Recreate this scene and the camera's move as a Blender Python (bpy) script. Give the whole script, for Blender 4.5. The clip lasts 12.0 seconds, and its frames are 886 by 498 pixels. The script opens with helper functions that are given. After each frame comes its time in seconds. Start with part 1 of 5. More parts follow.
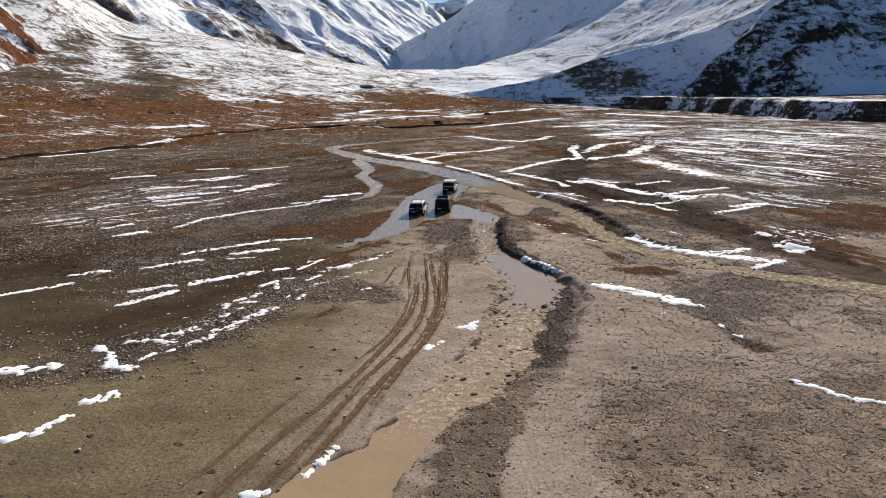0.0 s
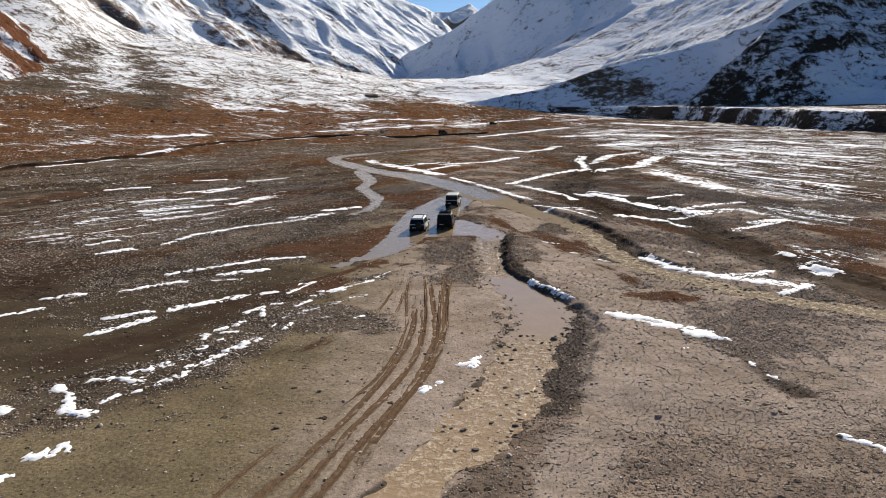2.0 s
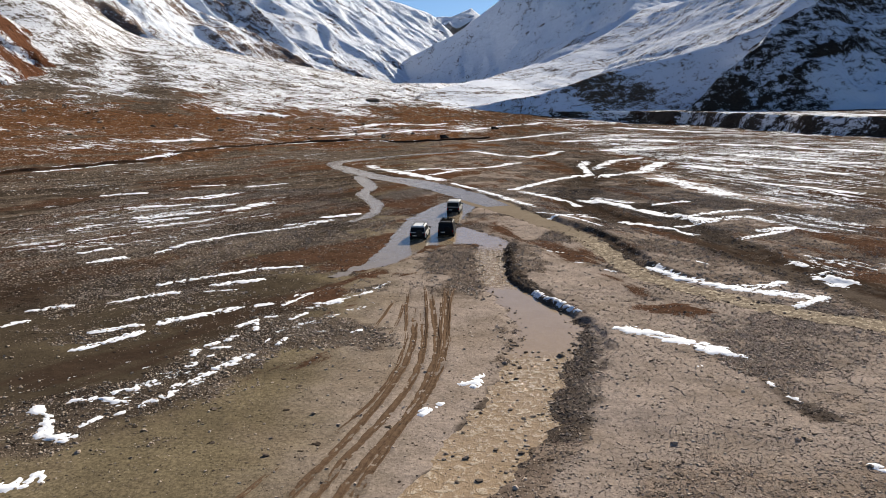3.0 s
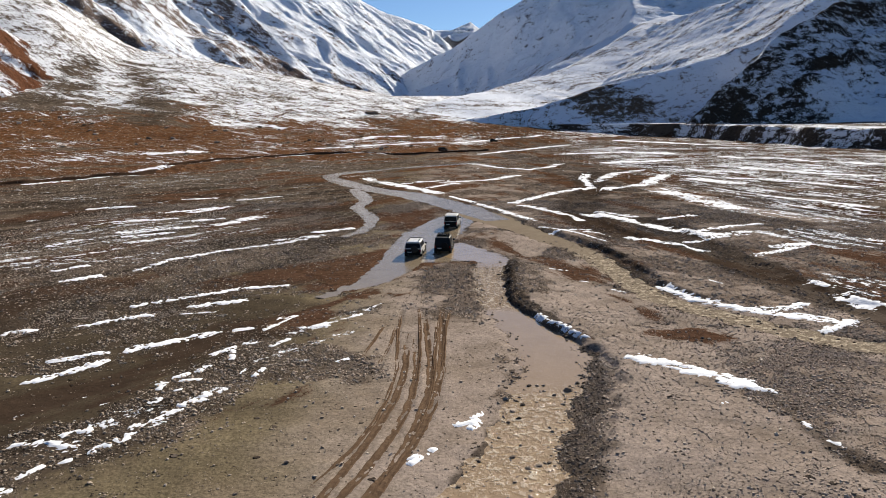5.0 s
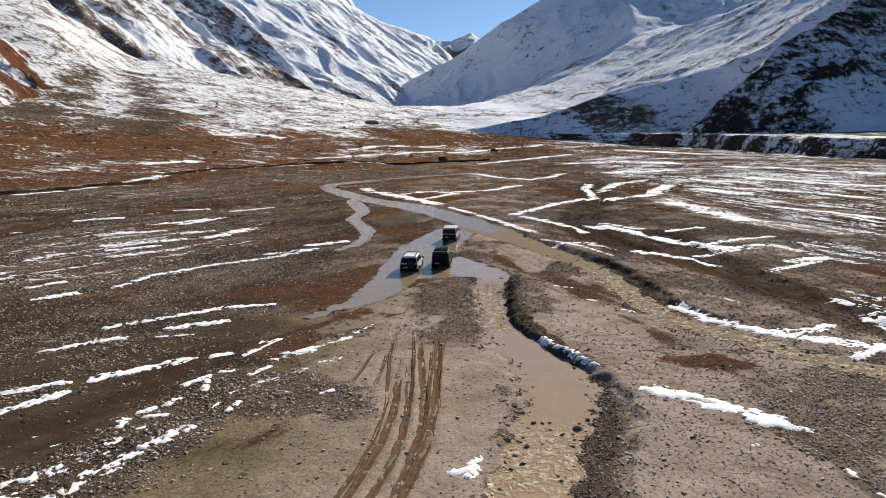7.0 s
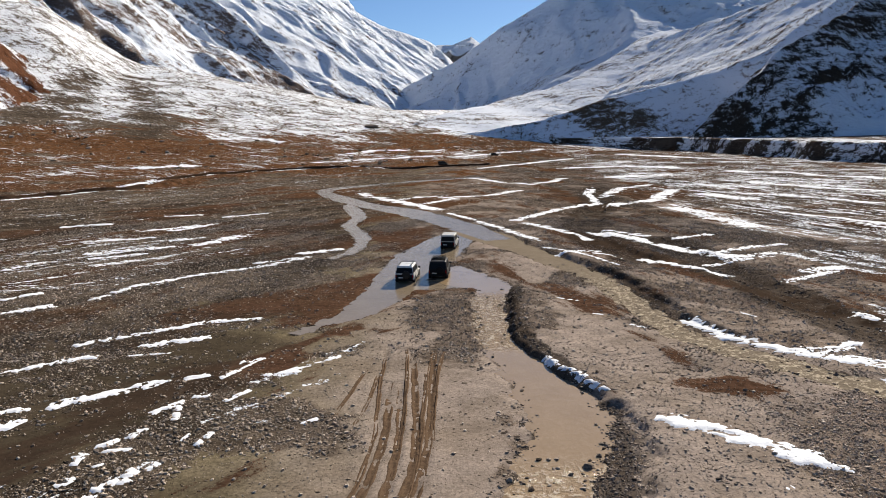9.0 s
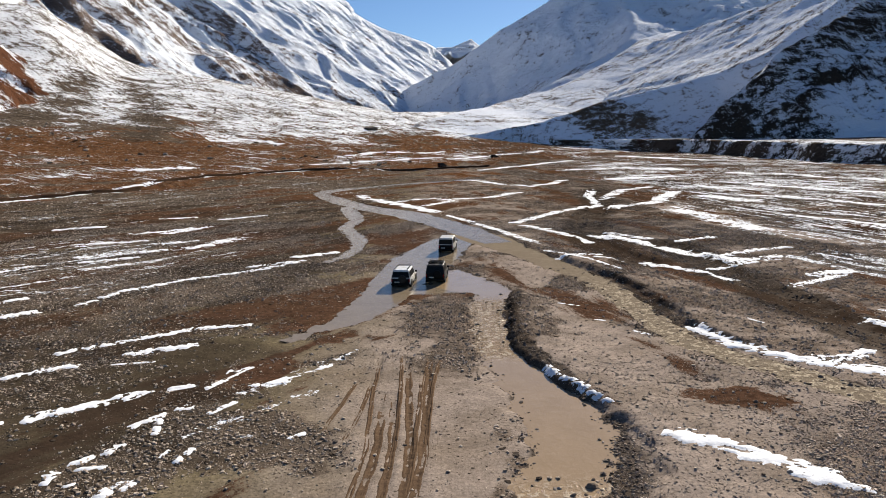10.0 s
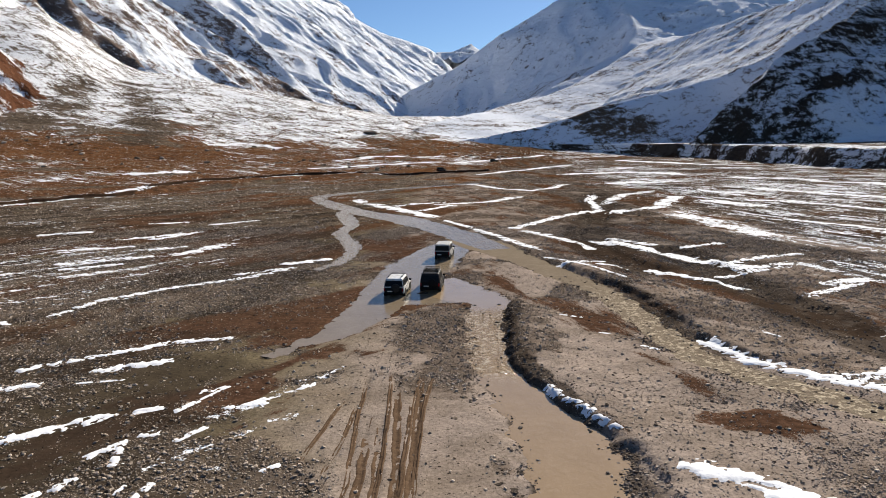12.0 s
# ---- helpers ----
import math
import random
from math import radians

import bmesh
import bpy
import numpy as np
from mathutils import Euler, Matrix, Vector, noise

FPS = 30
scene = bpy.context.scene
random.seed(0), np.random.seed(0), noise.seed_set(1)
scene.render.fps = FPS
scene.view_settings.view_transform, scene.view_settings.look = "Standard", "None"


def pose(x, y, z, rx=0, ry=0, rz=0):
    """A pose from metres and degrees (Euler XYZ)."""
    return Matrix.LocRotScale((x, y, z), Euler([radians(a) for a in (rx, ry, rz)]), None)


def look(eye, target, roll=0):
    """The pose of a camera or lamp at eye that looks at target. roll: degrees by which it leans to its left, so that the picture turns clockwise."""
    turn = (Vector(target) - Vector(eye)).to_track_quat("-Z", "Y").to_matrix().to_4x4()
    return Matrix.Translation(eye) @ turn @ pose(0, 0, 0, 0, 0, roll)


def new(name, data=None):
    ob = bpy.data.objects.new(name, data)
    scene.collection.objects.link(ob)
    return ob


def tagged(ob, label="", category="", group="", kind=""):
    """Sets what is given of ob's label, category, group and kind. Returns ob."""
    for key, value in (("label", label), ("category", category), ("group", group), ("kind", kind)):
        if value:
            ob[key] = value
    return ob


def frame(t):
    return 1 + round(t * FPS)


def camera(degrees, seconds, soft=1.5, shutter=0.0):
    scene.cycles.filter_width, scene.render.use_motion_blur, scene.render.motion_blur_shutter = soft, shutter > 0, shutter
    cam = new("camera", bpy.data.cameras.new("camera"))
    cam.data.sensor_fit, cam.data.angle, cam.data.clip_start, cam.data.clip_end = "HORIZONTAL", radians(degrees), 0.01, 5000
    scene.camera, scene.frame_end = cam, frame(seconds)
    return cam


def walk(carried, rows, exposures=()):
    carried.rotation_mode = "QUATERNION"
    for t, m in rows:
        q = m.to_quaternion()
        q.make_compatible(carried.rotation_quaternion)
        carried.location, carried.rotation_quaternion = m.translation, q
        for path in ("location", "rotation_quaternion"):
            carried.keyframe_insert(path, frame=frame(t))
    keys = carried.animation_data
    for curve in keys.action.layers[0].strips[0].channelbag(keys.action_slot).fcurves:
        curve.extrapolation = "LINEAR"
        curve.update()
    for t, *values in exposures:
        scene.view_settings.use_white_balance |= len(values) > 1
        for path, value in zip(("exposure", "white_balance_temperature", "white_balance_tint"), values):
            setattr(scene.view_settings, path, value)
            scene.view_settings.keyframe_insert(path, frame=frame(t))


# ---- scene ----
cam = camera(66.3, 12.0, soft=0.4)
PATH = [
    (0, (0.002, 0.009, 14.500), (0.0205, 1.9593, 14.0577), -0.68),
    (0.5, (0.125, 1.087, 14.525), (0.1392, 3.0389, 14.0915), -0.66),
    (1, (0.257, 2.265, 14.550), (0.2690, 4.2190, 14.1219), -0.63),
    (1.5, (0.360, 3.376, 14.619), (0.3673, 5.3308, 14.1977), -0.60),
    (2, (0.406, 4.376, 14.654), (0.4095, 6.3323, 14.2365), -0.60),
    (2.5, (0.405, 5.435, 14.687), (0.4054, 7.3926, 14.2760), -0.58),
    (3, (0.405, 6.427, 14.699), (0.4052, 8.3853, 14.2943), -0.55),
    (5, (0.702, 10.550, 14.372), (0.7047, 12.5155, 14.0031), -0.53),
    (5.5, (0.820, 11.531, 14.325), (0.8220, 13.4981, 13.9647), -0.52),
    (6, (0.914, 12.538, 14.269), (0.9144, 14.5062, 13.9162), -0.52),
    (6.5, (0.972, 13.499, 14.215), (0.9719, 15.4690, 13.8687), -0.54),
    (7, (1.017, 14.464, 14.212), (1.0180, 16.4343, 13.8708), -0.53),
    (9, (1.306, 18.063, 14.105), (1.3060, 20.0361, 13.7757), -0.54),
    (9.5, (1.421, 18.953, 14.049), (1.4201, 20.9268, 13.7230), -0.56),
    (10, (1.563, 19.850, 13.943), (1.5630, 21.8237, 13.6198), -0.58),
    (10.5, (1.690, 20.662, 13.837), (1.6903, 22.6362, 13.5162), -0.60),
    (11, (1.780, 21.508, 13.759), (1.7809, 23.4826, 13.4403), -0.60),
    (11.5, (1.885, 22.291, 13.695), (1.8860, 24.2665, 13.3808), -0.56),
    (12, (1.976, 23.140, 13.668), (1.9765, 25.1156, 13.3579), -0.54),
]
walk(cam, [(t, look(eye, target, roll)) for t, eye, target, roll in PATH])

# ---- light ----
SUN_AZ, SUN_EL = 25.0, 25.5          # degrees right of +Y, degrees above the horizon
sky_world = bpy.data.worlds.new("sky")
scene.world = sky_world
sky_world.use_nodes = True
wn = sky_world.node_tree
sky = wn.nodes.new("ShaderNodeTexSky")
sky.sky_type, sky.sun_disc = "NISHITA", False
sky.sun_elevation, sky.sun_rotation = radians(SUN_EL), radians(SUN_AZ)
sky.altitude, sky.air_density, sky.dust_density, sky.ozone_density = 1500, 1.0, 0.4, 6.0
wn.links.new(sky.outputs[0], wn.nodes["Background"].inputs[0])
wn.nodes["Background"].inputs[1].default_value = 0.05

sun_data = bpy.data.lights.new("sun", "SUN")
sun_data.energy, sun_data.angle, sun_data.color = 5.0, radians(0.5), (1.0, 0.92, 0.79)
sun = new("sun", sun_data)
S = Vector((math.sin(radians(SUN_AZ)) * math.cos(radians(SUN_EL)), math.cos(radians(SUN_AZ)) * math.cos(radians(SUN_EL)), math.sin(radians(SUN_EL))))
sun.matrix_world = look(S * 300, (0, 0, 0))
scene.view_settings.exposure = 0.94

# ---- fields on the plan ----
RNG = np.random.default_rng(7)
PERM = RNG.permutation(4096)


def vnoise(x, y, seed=0):
    """Smooth noise from -1 to 1."""
    xi, yi = np.floor(x).astype(np.int64), np.floor(y).astype(np.int64)
    fx, fy = x - xi, y - yi

    def grad(ix, iy, dx, dy):
        h = PERM[(PERM[(ix + seed * 37) & 4095] + iy) & 4095] * (2 * np.pi / 4096)
        return np.cos(h) * dx + np.sin(h) * dy

    u, v = fx * fx * fx * (fx * (fx * 6 - 15) + 10), fy * fy * fy * (fy * (fy * 6 - 15) + 10)
    a = grad(xi, yi, fx, fy) * (1 - u) + grad(xi + 1, yi, fx - 1, fy) * u
    b = grad(xi, yi + 1, fx, fy - 1) * (1 - u) + grad(xi + 1, yi + 1, fx - 1, fy - 1) * u
    return (a * (1 - v) + b * v) * 1.5


def fbm(x, y, octaves=4, seed=0, gain=0.5):
    out, amp = 0.0, 1.0
    for k in range(octaves):
        out = out + amp * vnoise(x * 2 ** k, y * 2 ** k, seed + k)
        amp *= gain
    return out


def ridged(x, y, octaves=4, seed=0):
    out, amp = 0.0, 1.0
    for k in range(octaves):
        out = out + amp * (1 - 2 * np.abs(vnoise(x * 2 ** k, y * 2 ** k, seed + k)))
        amp *= 0.5
    return out


def step(a, b, v):
    t = np.clip((v - a) / (b - a), 0, 1)
    return t * t * (3 - 2 * t)


def smooth_line(pts, gap):
    """A Catmull-Rom line through rows of numbers, at about the given gap."""
    p = np.array(pts, float)
    if len(p) == 2:
        n = max(2, int(np.hypot(*(p[1, :2] - p[0, :2])) / gap))
        t = np.linspace(0, 1, n + 1)[:, None]
        return p[0] * (1 - t) + p[1] * t
    q = np.vstack([2 * p[0] - p[1], p, 2 * p[-1] - p[-2]])
    rows = []
    for a, b, c, d in zip(q, q[1:], q[2:], q[3:]):
        n = max(1, int(np.hypot(*(c[:2] - b[:2])) / gap))
        for t in np.arange(n) / n:
            rows.append(0.5 * (2 * b + (c - a) * t + (2 * a - 5 * b + 4 * c - d) * t * t + (3 * b - a - 3 * c + d) * t ** 3))
    return np.array(rows + [p[-1]])


def near_line(x, y, pts):
    """Distance to a line of rows (x, y, ...), with what the rows carry further, blended along it, and the side (left positive)."""
    p = np.array(pts, float)
    best = np.full(x.shape, 1e9)
    rest = np.zeros(x.shape + (p.shape[1] - 2,))
    side = np.zeros(x.shape)
    for a, b in zip(p, p[1:]):
        d = b[:2] - a[:2]
        t = np.clip(((x - a[0]) * d[0] + (y - a[1]) * d[1]) / max(d @ d, 1e-9), 0, 1)
        ex, ey = x - a[0] - t * d[0], y - a[1] - t * d[1]
        dist = np.hypot(ex, ey)
        hit = dist < best
        best = np.where(hit, dist, best)
        side = np.where(hit, np.sign(d[0] * ey - d[1] * ex), side)
        if p.shape[1] > 2:
            rest[hit] = (a[2:] + t[..., None] * (b[2:] - a[2:]))[hit]
    return best, rest, side


def line_field(x, y, pts, reach, carry=False):
    """near_line for the places within reach of the line alone; far off: a large distance."""
    p = np.array(pts, float)
    dist, rest = np.full(x.shape, 1e9), np.ones(x.shape + (p.shape[1] - 2,))
    m = (x > p[:, 0].min() - reach) & (x < p[:, 0].max() + reach) & (y > p[:, 1].min() - reach) & (y < p[:, 1].max() + reach)
    if m.any():
        dist[m], rest[m], _ = near_line(x[m], y[m], pts)
    return (dist, rest) if carry else dist


# Water courses: rows of x, y, width.
MAIN_STREAM = [(-24, -12, 4.6), (-14, 5, 4.6), (-6.2, 18, 4.4), (-4.0, 22.6, 4.0), (-2.6, 25.3, 2.9), (-1.2, 27.8, 2.3), (0.6, 31.0, 3.0), (3.3, 36.0, 4.1), (4.2, 38.7, 3.6), (5.2, 42.0, 3.4), (6.5, 46.1, 3.5), (7.6, 50.4, 4.0), (7.1, 55.9, 4.2), (6.0, 61.4, 4.0), (5.3, 64.8, 3.3), (5.0, 72.8, 2.7), (6.1, 80.4, 3.6), (4.0, 84, 5.4), (0.4, 90, 6.0)]
FORD = [(-9.6, 65.8, 0.5), (-8.0, 68.4, 1.3), (-5.7, 72.1, 2.7), (-3.6, 80.6, 4.6), (-2.0, 90.8, 6.0), (-0.3, 99.3, 7.2), (2.6, 110.6, 6.4), (6.0, 121, 4.8), (4.0, 128, 3.2)]
RIGHT_BRANCH = [(3.0, 126, 3.0), (7.0, 115.5, 6.0), (11.6, 101, 4.2), (14.6, 91.5, 3.2), (16.9, 82.6, 2.7), (17.4, 74.5, 2.6), (17.9, 67.4, 2.5), (19.2, 62.8, 2.4), (21.6, 59.2, 2.4), (23.8, 56.2, 2.5), (27.1, 52.6, 2.5), (36, 47, 2.4)]
UPSTREAM = [(9.0, 110, 3.0), (6.0, 119, 4.4), (2.6, 128.3, 6.0), (-6.2, 147.4, 6.2), (-15.4, 161, 5.6), (-24.4, 180, 4.6), (-29.5, 195.3, 4.6), (-28.0, 206, 4.6), (-21.4, 216, 4.0), (-13.7, 226.8, 4.0), (-3.2, 236.4, 4.0), (14.4, 252.5, 4.0)]
SIDE_CHANNEL = [(-18.5, 160.0, 2.6), (-13.6, 138.0, 2.2), (-13.8, 127.2, 2.0), (-10.8, 116.4, 1.7), (-9.7, 109.2, 1.6), (-10.0, 101.6, 1.4), (-12.1, 96.4, 0.7)]
FORD_LINK = [(-3.6, 81.0, 3.6), (-0.5, 82.0, 4.2), (2.6, 82.8, 4.4)]
LEFT_POOL = [(-73.5, 168, 1.0), (-72.3, 174.5, 3.0), (-67.1, 185.7, 3.5), (-62, 197, 1.0)]
COURSES = [MAIN_STREAM, FORD, RIGHT_BRANCH, UPSTREAM, SIDE_CHANNEL, LEFT_POOL, FORD_LINK]
COURSES = [smooth_line(c, 0.8) for c in COURSES]
for c in COURSES:
    c[:, 2] = np.maximum(c[:, 2] - 0.55, 0.3)
WATER_Z = -0.07

# Wheel ruts from the near mud flat to the ford.
RUTS = [[(-1.8, 55.7), (-1.6, 47.5), (-2.6, 40.3), (-5.0, 32.0), (-6.9, 27.4), (-8.2, 23.5), (-9.6, 19)],
        [(-1.2, 55.6), (-0.9, 46.1), (-1.9, 39.3), (-4.0, 32.7), (-5.4, 27.4), (-6.6, 23.8), (-8.4, 19)],
        [(-0.9, 62), (-0.4, 55.6), (-0.1, 46.0), (-1.2, 38.3), (-2.6, 34.1), (-4.6, 27.3), (-5.9, 23.0)],
        [(0.7, 64.4), (0.6, 55.5), (0.5, 47.4), (-0.2, 41.2), (-2.0, 34.8), (-3.2, 30.0), (-3.5, 28.1)],
        [(-2.5, 62.4), (-2.4, 55.7), (-2.1, 47.5), (-3.0, 40.3), (-5.5, 33.5)],
        [(-2.6, 58.7), (-2.8, 53.0), (-3.4, 48.2)]]
RUTS = [smooth_line(r, 0.8) for r in RUTS]

# The foot of the terrace bank across the plain.
BANK = [(330, 60), (255, 180), (208, 300), (191, 370), (196, 470), (200, 580), (178, 635), (130, 672), (75, 690), (25, 700), (5, 760), (10, 900), (20, 1150), (20, 1500), (20, 3600)]


def fan_u(x, y):
    return (x + 49) * -0.835 + (y - 275) * 0.55 + 9 * vnoise(x / 60, y / 60, 3) + 2.5 * vnoise(x / 14, y / 14, 4)


def land(x, y):
    """Height of the ground without streams and ruts."""
    u = fan_u(x, y)
    uu = np.clip(u, 0, 620)
    fan = 0.03 * uu + 0.00026 * uu ** 2 + 0.02 * np.clip(u - 620, 0, 3000)
    roof = 40 + 0.034 * (y - 800) + 0.22 * np.clip(-x - 100, 0, 4000)
    aside = step(0.42, 0.56, -x / np.maximum(y, 1)) * step(300, 700, y)
    fan, roof = fan + 40 * aside * step(350, 600, u), roof + 60 * aside
    fan = np.where(y > 300, np.minimum(fan, np.maximum(roof, 0)), fan)
    z = fan + 1.3 * step(0, 3.5, u) * step(-260, -120, x * 0 - np.abs(x + 60))
    rough = step(20, 260, np.hypot(x, y))
    z = z + (0.05 + 0.35 * rough) * fbm(x / 23, y / 17, 3, 11) + (0.03 + 0.05 * rough) * fbm(x / 3.1, y / 2.3, 3, 12)
    z = z + np.clip(u, 0, 200) / 200 * 1.6 * ridged(x / 40 + 0.4 * vnoise(x / 70, y / 70, 6), y / 60, 4, 15)
    dist, _, side = near_line(x, y, BANK)
    v = -dist * side + 7 * vnoise(x / 70, y / 70, 20) + 2.5 * vnoise(x / 26, y / 26, 21) + 0.8 * vnoise(x / 8, y / 8, 22)
    fade = step(1150, 900, y)
    terrace = (9.0 + 0.005 * np.clip(y - 300, 0, 600) + 0.5 * fbm(x / 30, y / 30, 4, 25)) * step(0, 5.5, v) + 0.004 * np.clip(v - 10, 0, 400)
    terrace = terrace * np.where(y > 600, step(0, 130, x), 1)
    z = np.where(v > 0, np.maximum(z, terrace * fade + z * (1 - fade)), z)
    return z


def water_field(x, y):
    """Distance to the nearest course's edge (negative inside), in metres."""
    best = np.full(x.shape, 1e9)
    for c in COURSES:
        d, w = line_field(x, y, c, 12, True)
        best = np.minimum(best, d - w[..., 0] / 2)
    return best


def rut_field(x, y):
    best = np.full(x.shape, 1e9)
    for r in RUTS:
        best = np.minimum(best, line_field(x, y, r, 2))
    return best


# The undercut east bank of the stream: rows of x, y, height.
EAST_BANK = [(8.4, 82, 0.0), (7.4, 78, 0.3), (7.0, 73, 0.42), (6.5, 68, 0.46), (6.3, 64.3, 0.46), (6.9, 61.2, 0.46), (8.1, 57.4, 0.4), (9.6, 53.7, 0.34), (10.6, 51, 0.3), (10.9, 47, 0.25), (9.6, 43, 0.25), (8.2, 39, 0.2), (7, 36, 0.0)]
EAST_BANK = smooth_line(EAST_BANK, 0.8)


def east_bank(x, y):
    """The lift of the ground behind the undercut bank."""
    out = np.zeros(x.shape)
    m = (x > 3) & (x < 20) & (y > 32) & (y < 86)
    if m.any():
        d, h, side = near_line(x[m], y[m], EAST_BANK)
        v = d * side + 0.45 * vnoise(x[m] / 1.3, y[m] / 1.3, 35) + 0.15 * vnoise(x[m] / 0.4, y[m] / 0.4, 36)
        out[m] = h[..., 0] * step(-0.35, 0.25, v) * step(7.5, 0.6, v)
    return out


# Stony beds sunk into the plain, and the low bank beside the side stream: rows of x, y, height.
BED_A = [(41.6, 198), (32.8, 155), (24.9, 129.5), (22.1, 109.4), (22.9, 99), (23.9, 94)]
BED_B = [(30.5, 108), (31.3, 100), (31.0, 90), (31.0, 82), (31.2, 76), (31.9, 69), (33, 62), (36, 52)]
SIDE_BANK = smooth_line([(13.2, 103, 0.0), (15.6, 96, 0.4), (17.6, 89.5, 0.45), (19.3, 82.5, 0.45), (19.9, 75, 0.4), (20.3, 69, 0.35), (21.4, 65.4, 0.3), (24, 61.5, 0.0)], 0.8)


def beds(x, y):
    out = np.zeros(x.shape)
    m = (x > 8) & (x < 60) & (y > 50) & (y < 205)
    if m.any():
        a, b = x[m], y[m]
        rough = 0.5 * vnoise(a / 2.1, b / 2.1, 45) + 0.2 * vnoise(a / 0.7, b / 0.7, 46)
        for line, wide, deep in ((BED_A, 2.0, 0.35), (BED_B, 1.9, 0.32)):
            out[m] -= deep * step(wide + 0.5, wide - 0.6, line_field(a, b, line, 5) + rough)
        d, h, side = near_line(a, b, SIDE_BANK)
        v = d * side + rough
        out[m] += h[..., 0] * step(-0.4, 0.4, v) * step(7, 1, v)
    return out


def ground_z(x, y):
    x, y = np.asarray(x, float), np.asarray(y, float)
    z = land(x, y)
    w = water_field(x, y) + 0.5 * vnoise(x / 1.6, y / 1.6, 31) + 0.25 * vnoise(x / 0.5, y / 0.5, 32)
    near = step(6, 2.0, w)
    z = z * (1 - near) + near * (0.02 + 0.25 * z)
    z = z - 0.30 * step(1.5, -1.8, w)
    z = z + east_bank(x, y) + beds(x, y)
    r = rut_field(x, y)
    z = z - 0.055 * step(0.24, 0.1, r) + 0.03 * step(0.5, 0.3, r) * step(0.2, 0.3, r)
    return z


def z_at(x, y):
    return float(ground_z(np.array([x]), np.array([y]))[0])


def grid_mesh(name, X, Y, Z, keep=None):
    """A mesh over rows of X, Y, Z; keep: the corners to keep."""
    ny, nx = X.shape
    idx = np.arange(nx * ny).reshape(ny, nx)
    quads = np.stack([idx[:-1, :-1], idx[:-1, 1:], idx[1:, 1:], idx[1:, :-1]], -1).reshape(-1, 4)
    co = np.stack([X, Y, Z], -1).reshape(-1, 3)
    if keep is not None:
        k = keep.reshape(-1)
        quads = quads[k[quads].any(1)]
        used = np.unique(quads)
        back = np.full(len(co), -1)
        back[used] = np.arange(len(used))
        co, quads = co[used], back[quads]
    else:
        used = np.arange(len(co))
    return raw_mesh(name, co, quads), used


def raw_mesh(name, co, faces, smooth=True):
    n, k = faces.shape
    me = bpy.data.meshes.new(name)
    me.vertices.add(len(co))
    me.vertices.foreach_set("co", np.ascontiguousarray(co, np.float32).ravel())
    me.loops.add(n * k)
    me.loops.foreach_set("vertex_index", np.ascontiguousarray(faces, np.int32).ravel())
    me.polygons.add(n)
    me.polygons.foreach_set("loop_start", np.arange(n, dtype=np.int32) * k)
    me.polygons.foreach_set("use_smooth", np.full(n, smooth))
    me.update(calc_edges=True)
    return me


def put_field(me, name, values):
    at = me.attributes.new(name, "FLOAT", "POINT")
    at.data.foreach_set("value", np.ascontiguousarray(values, np.float32).ravel())


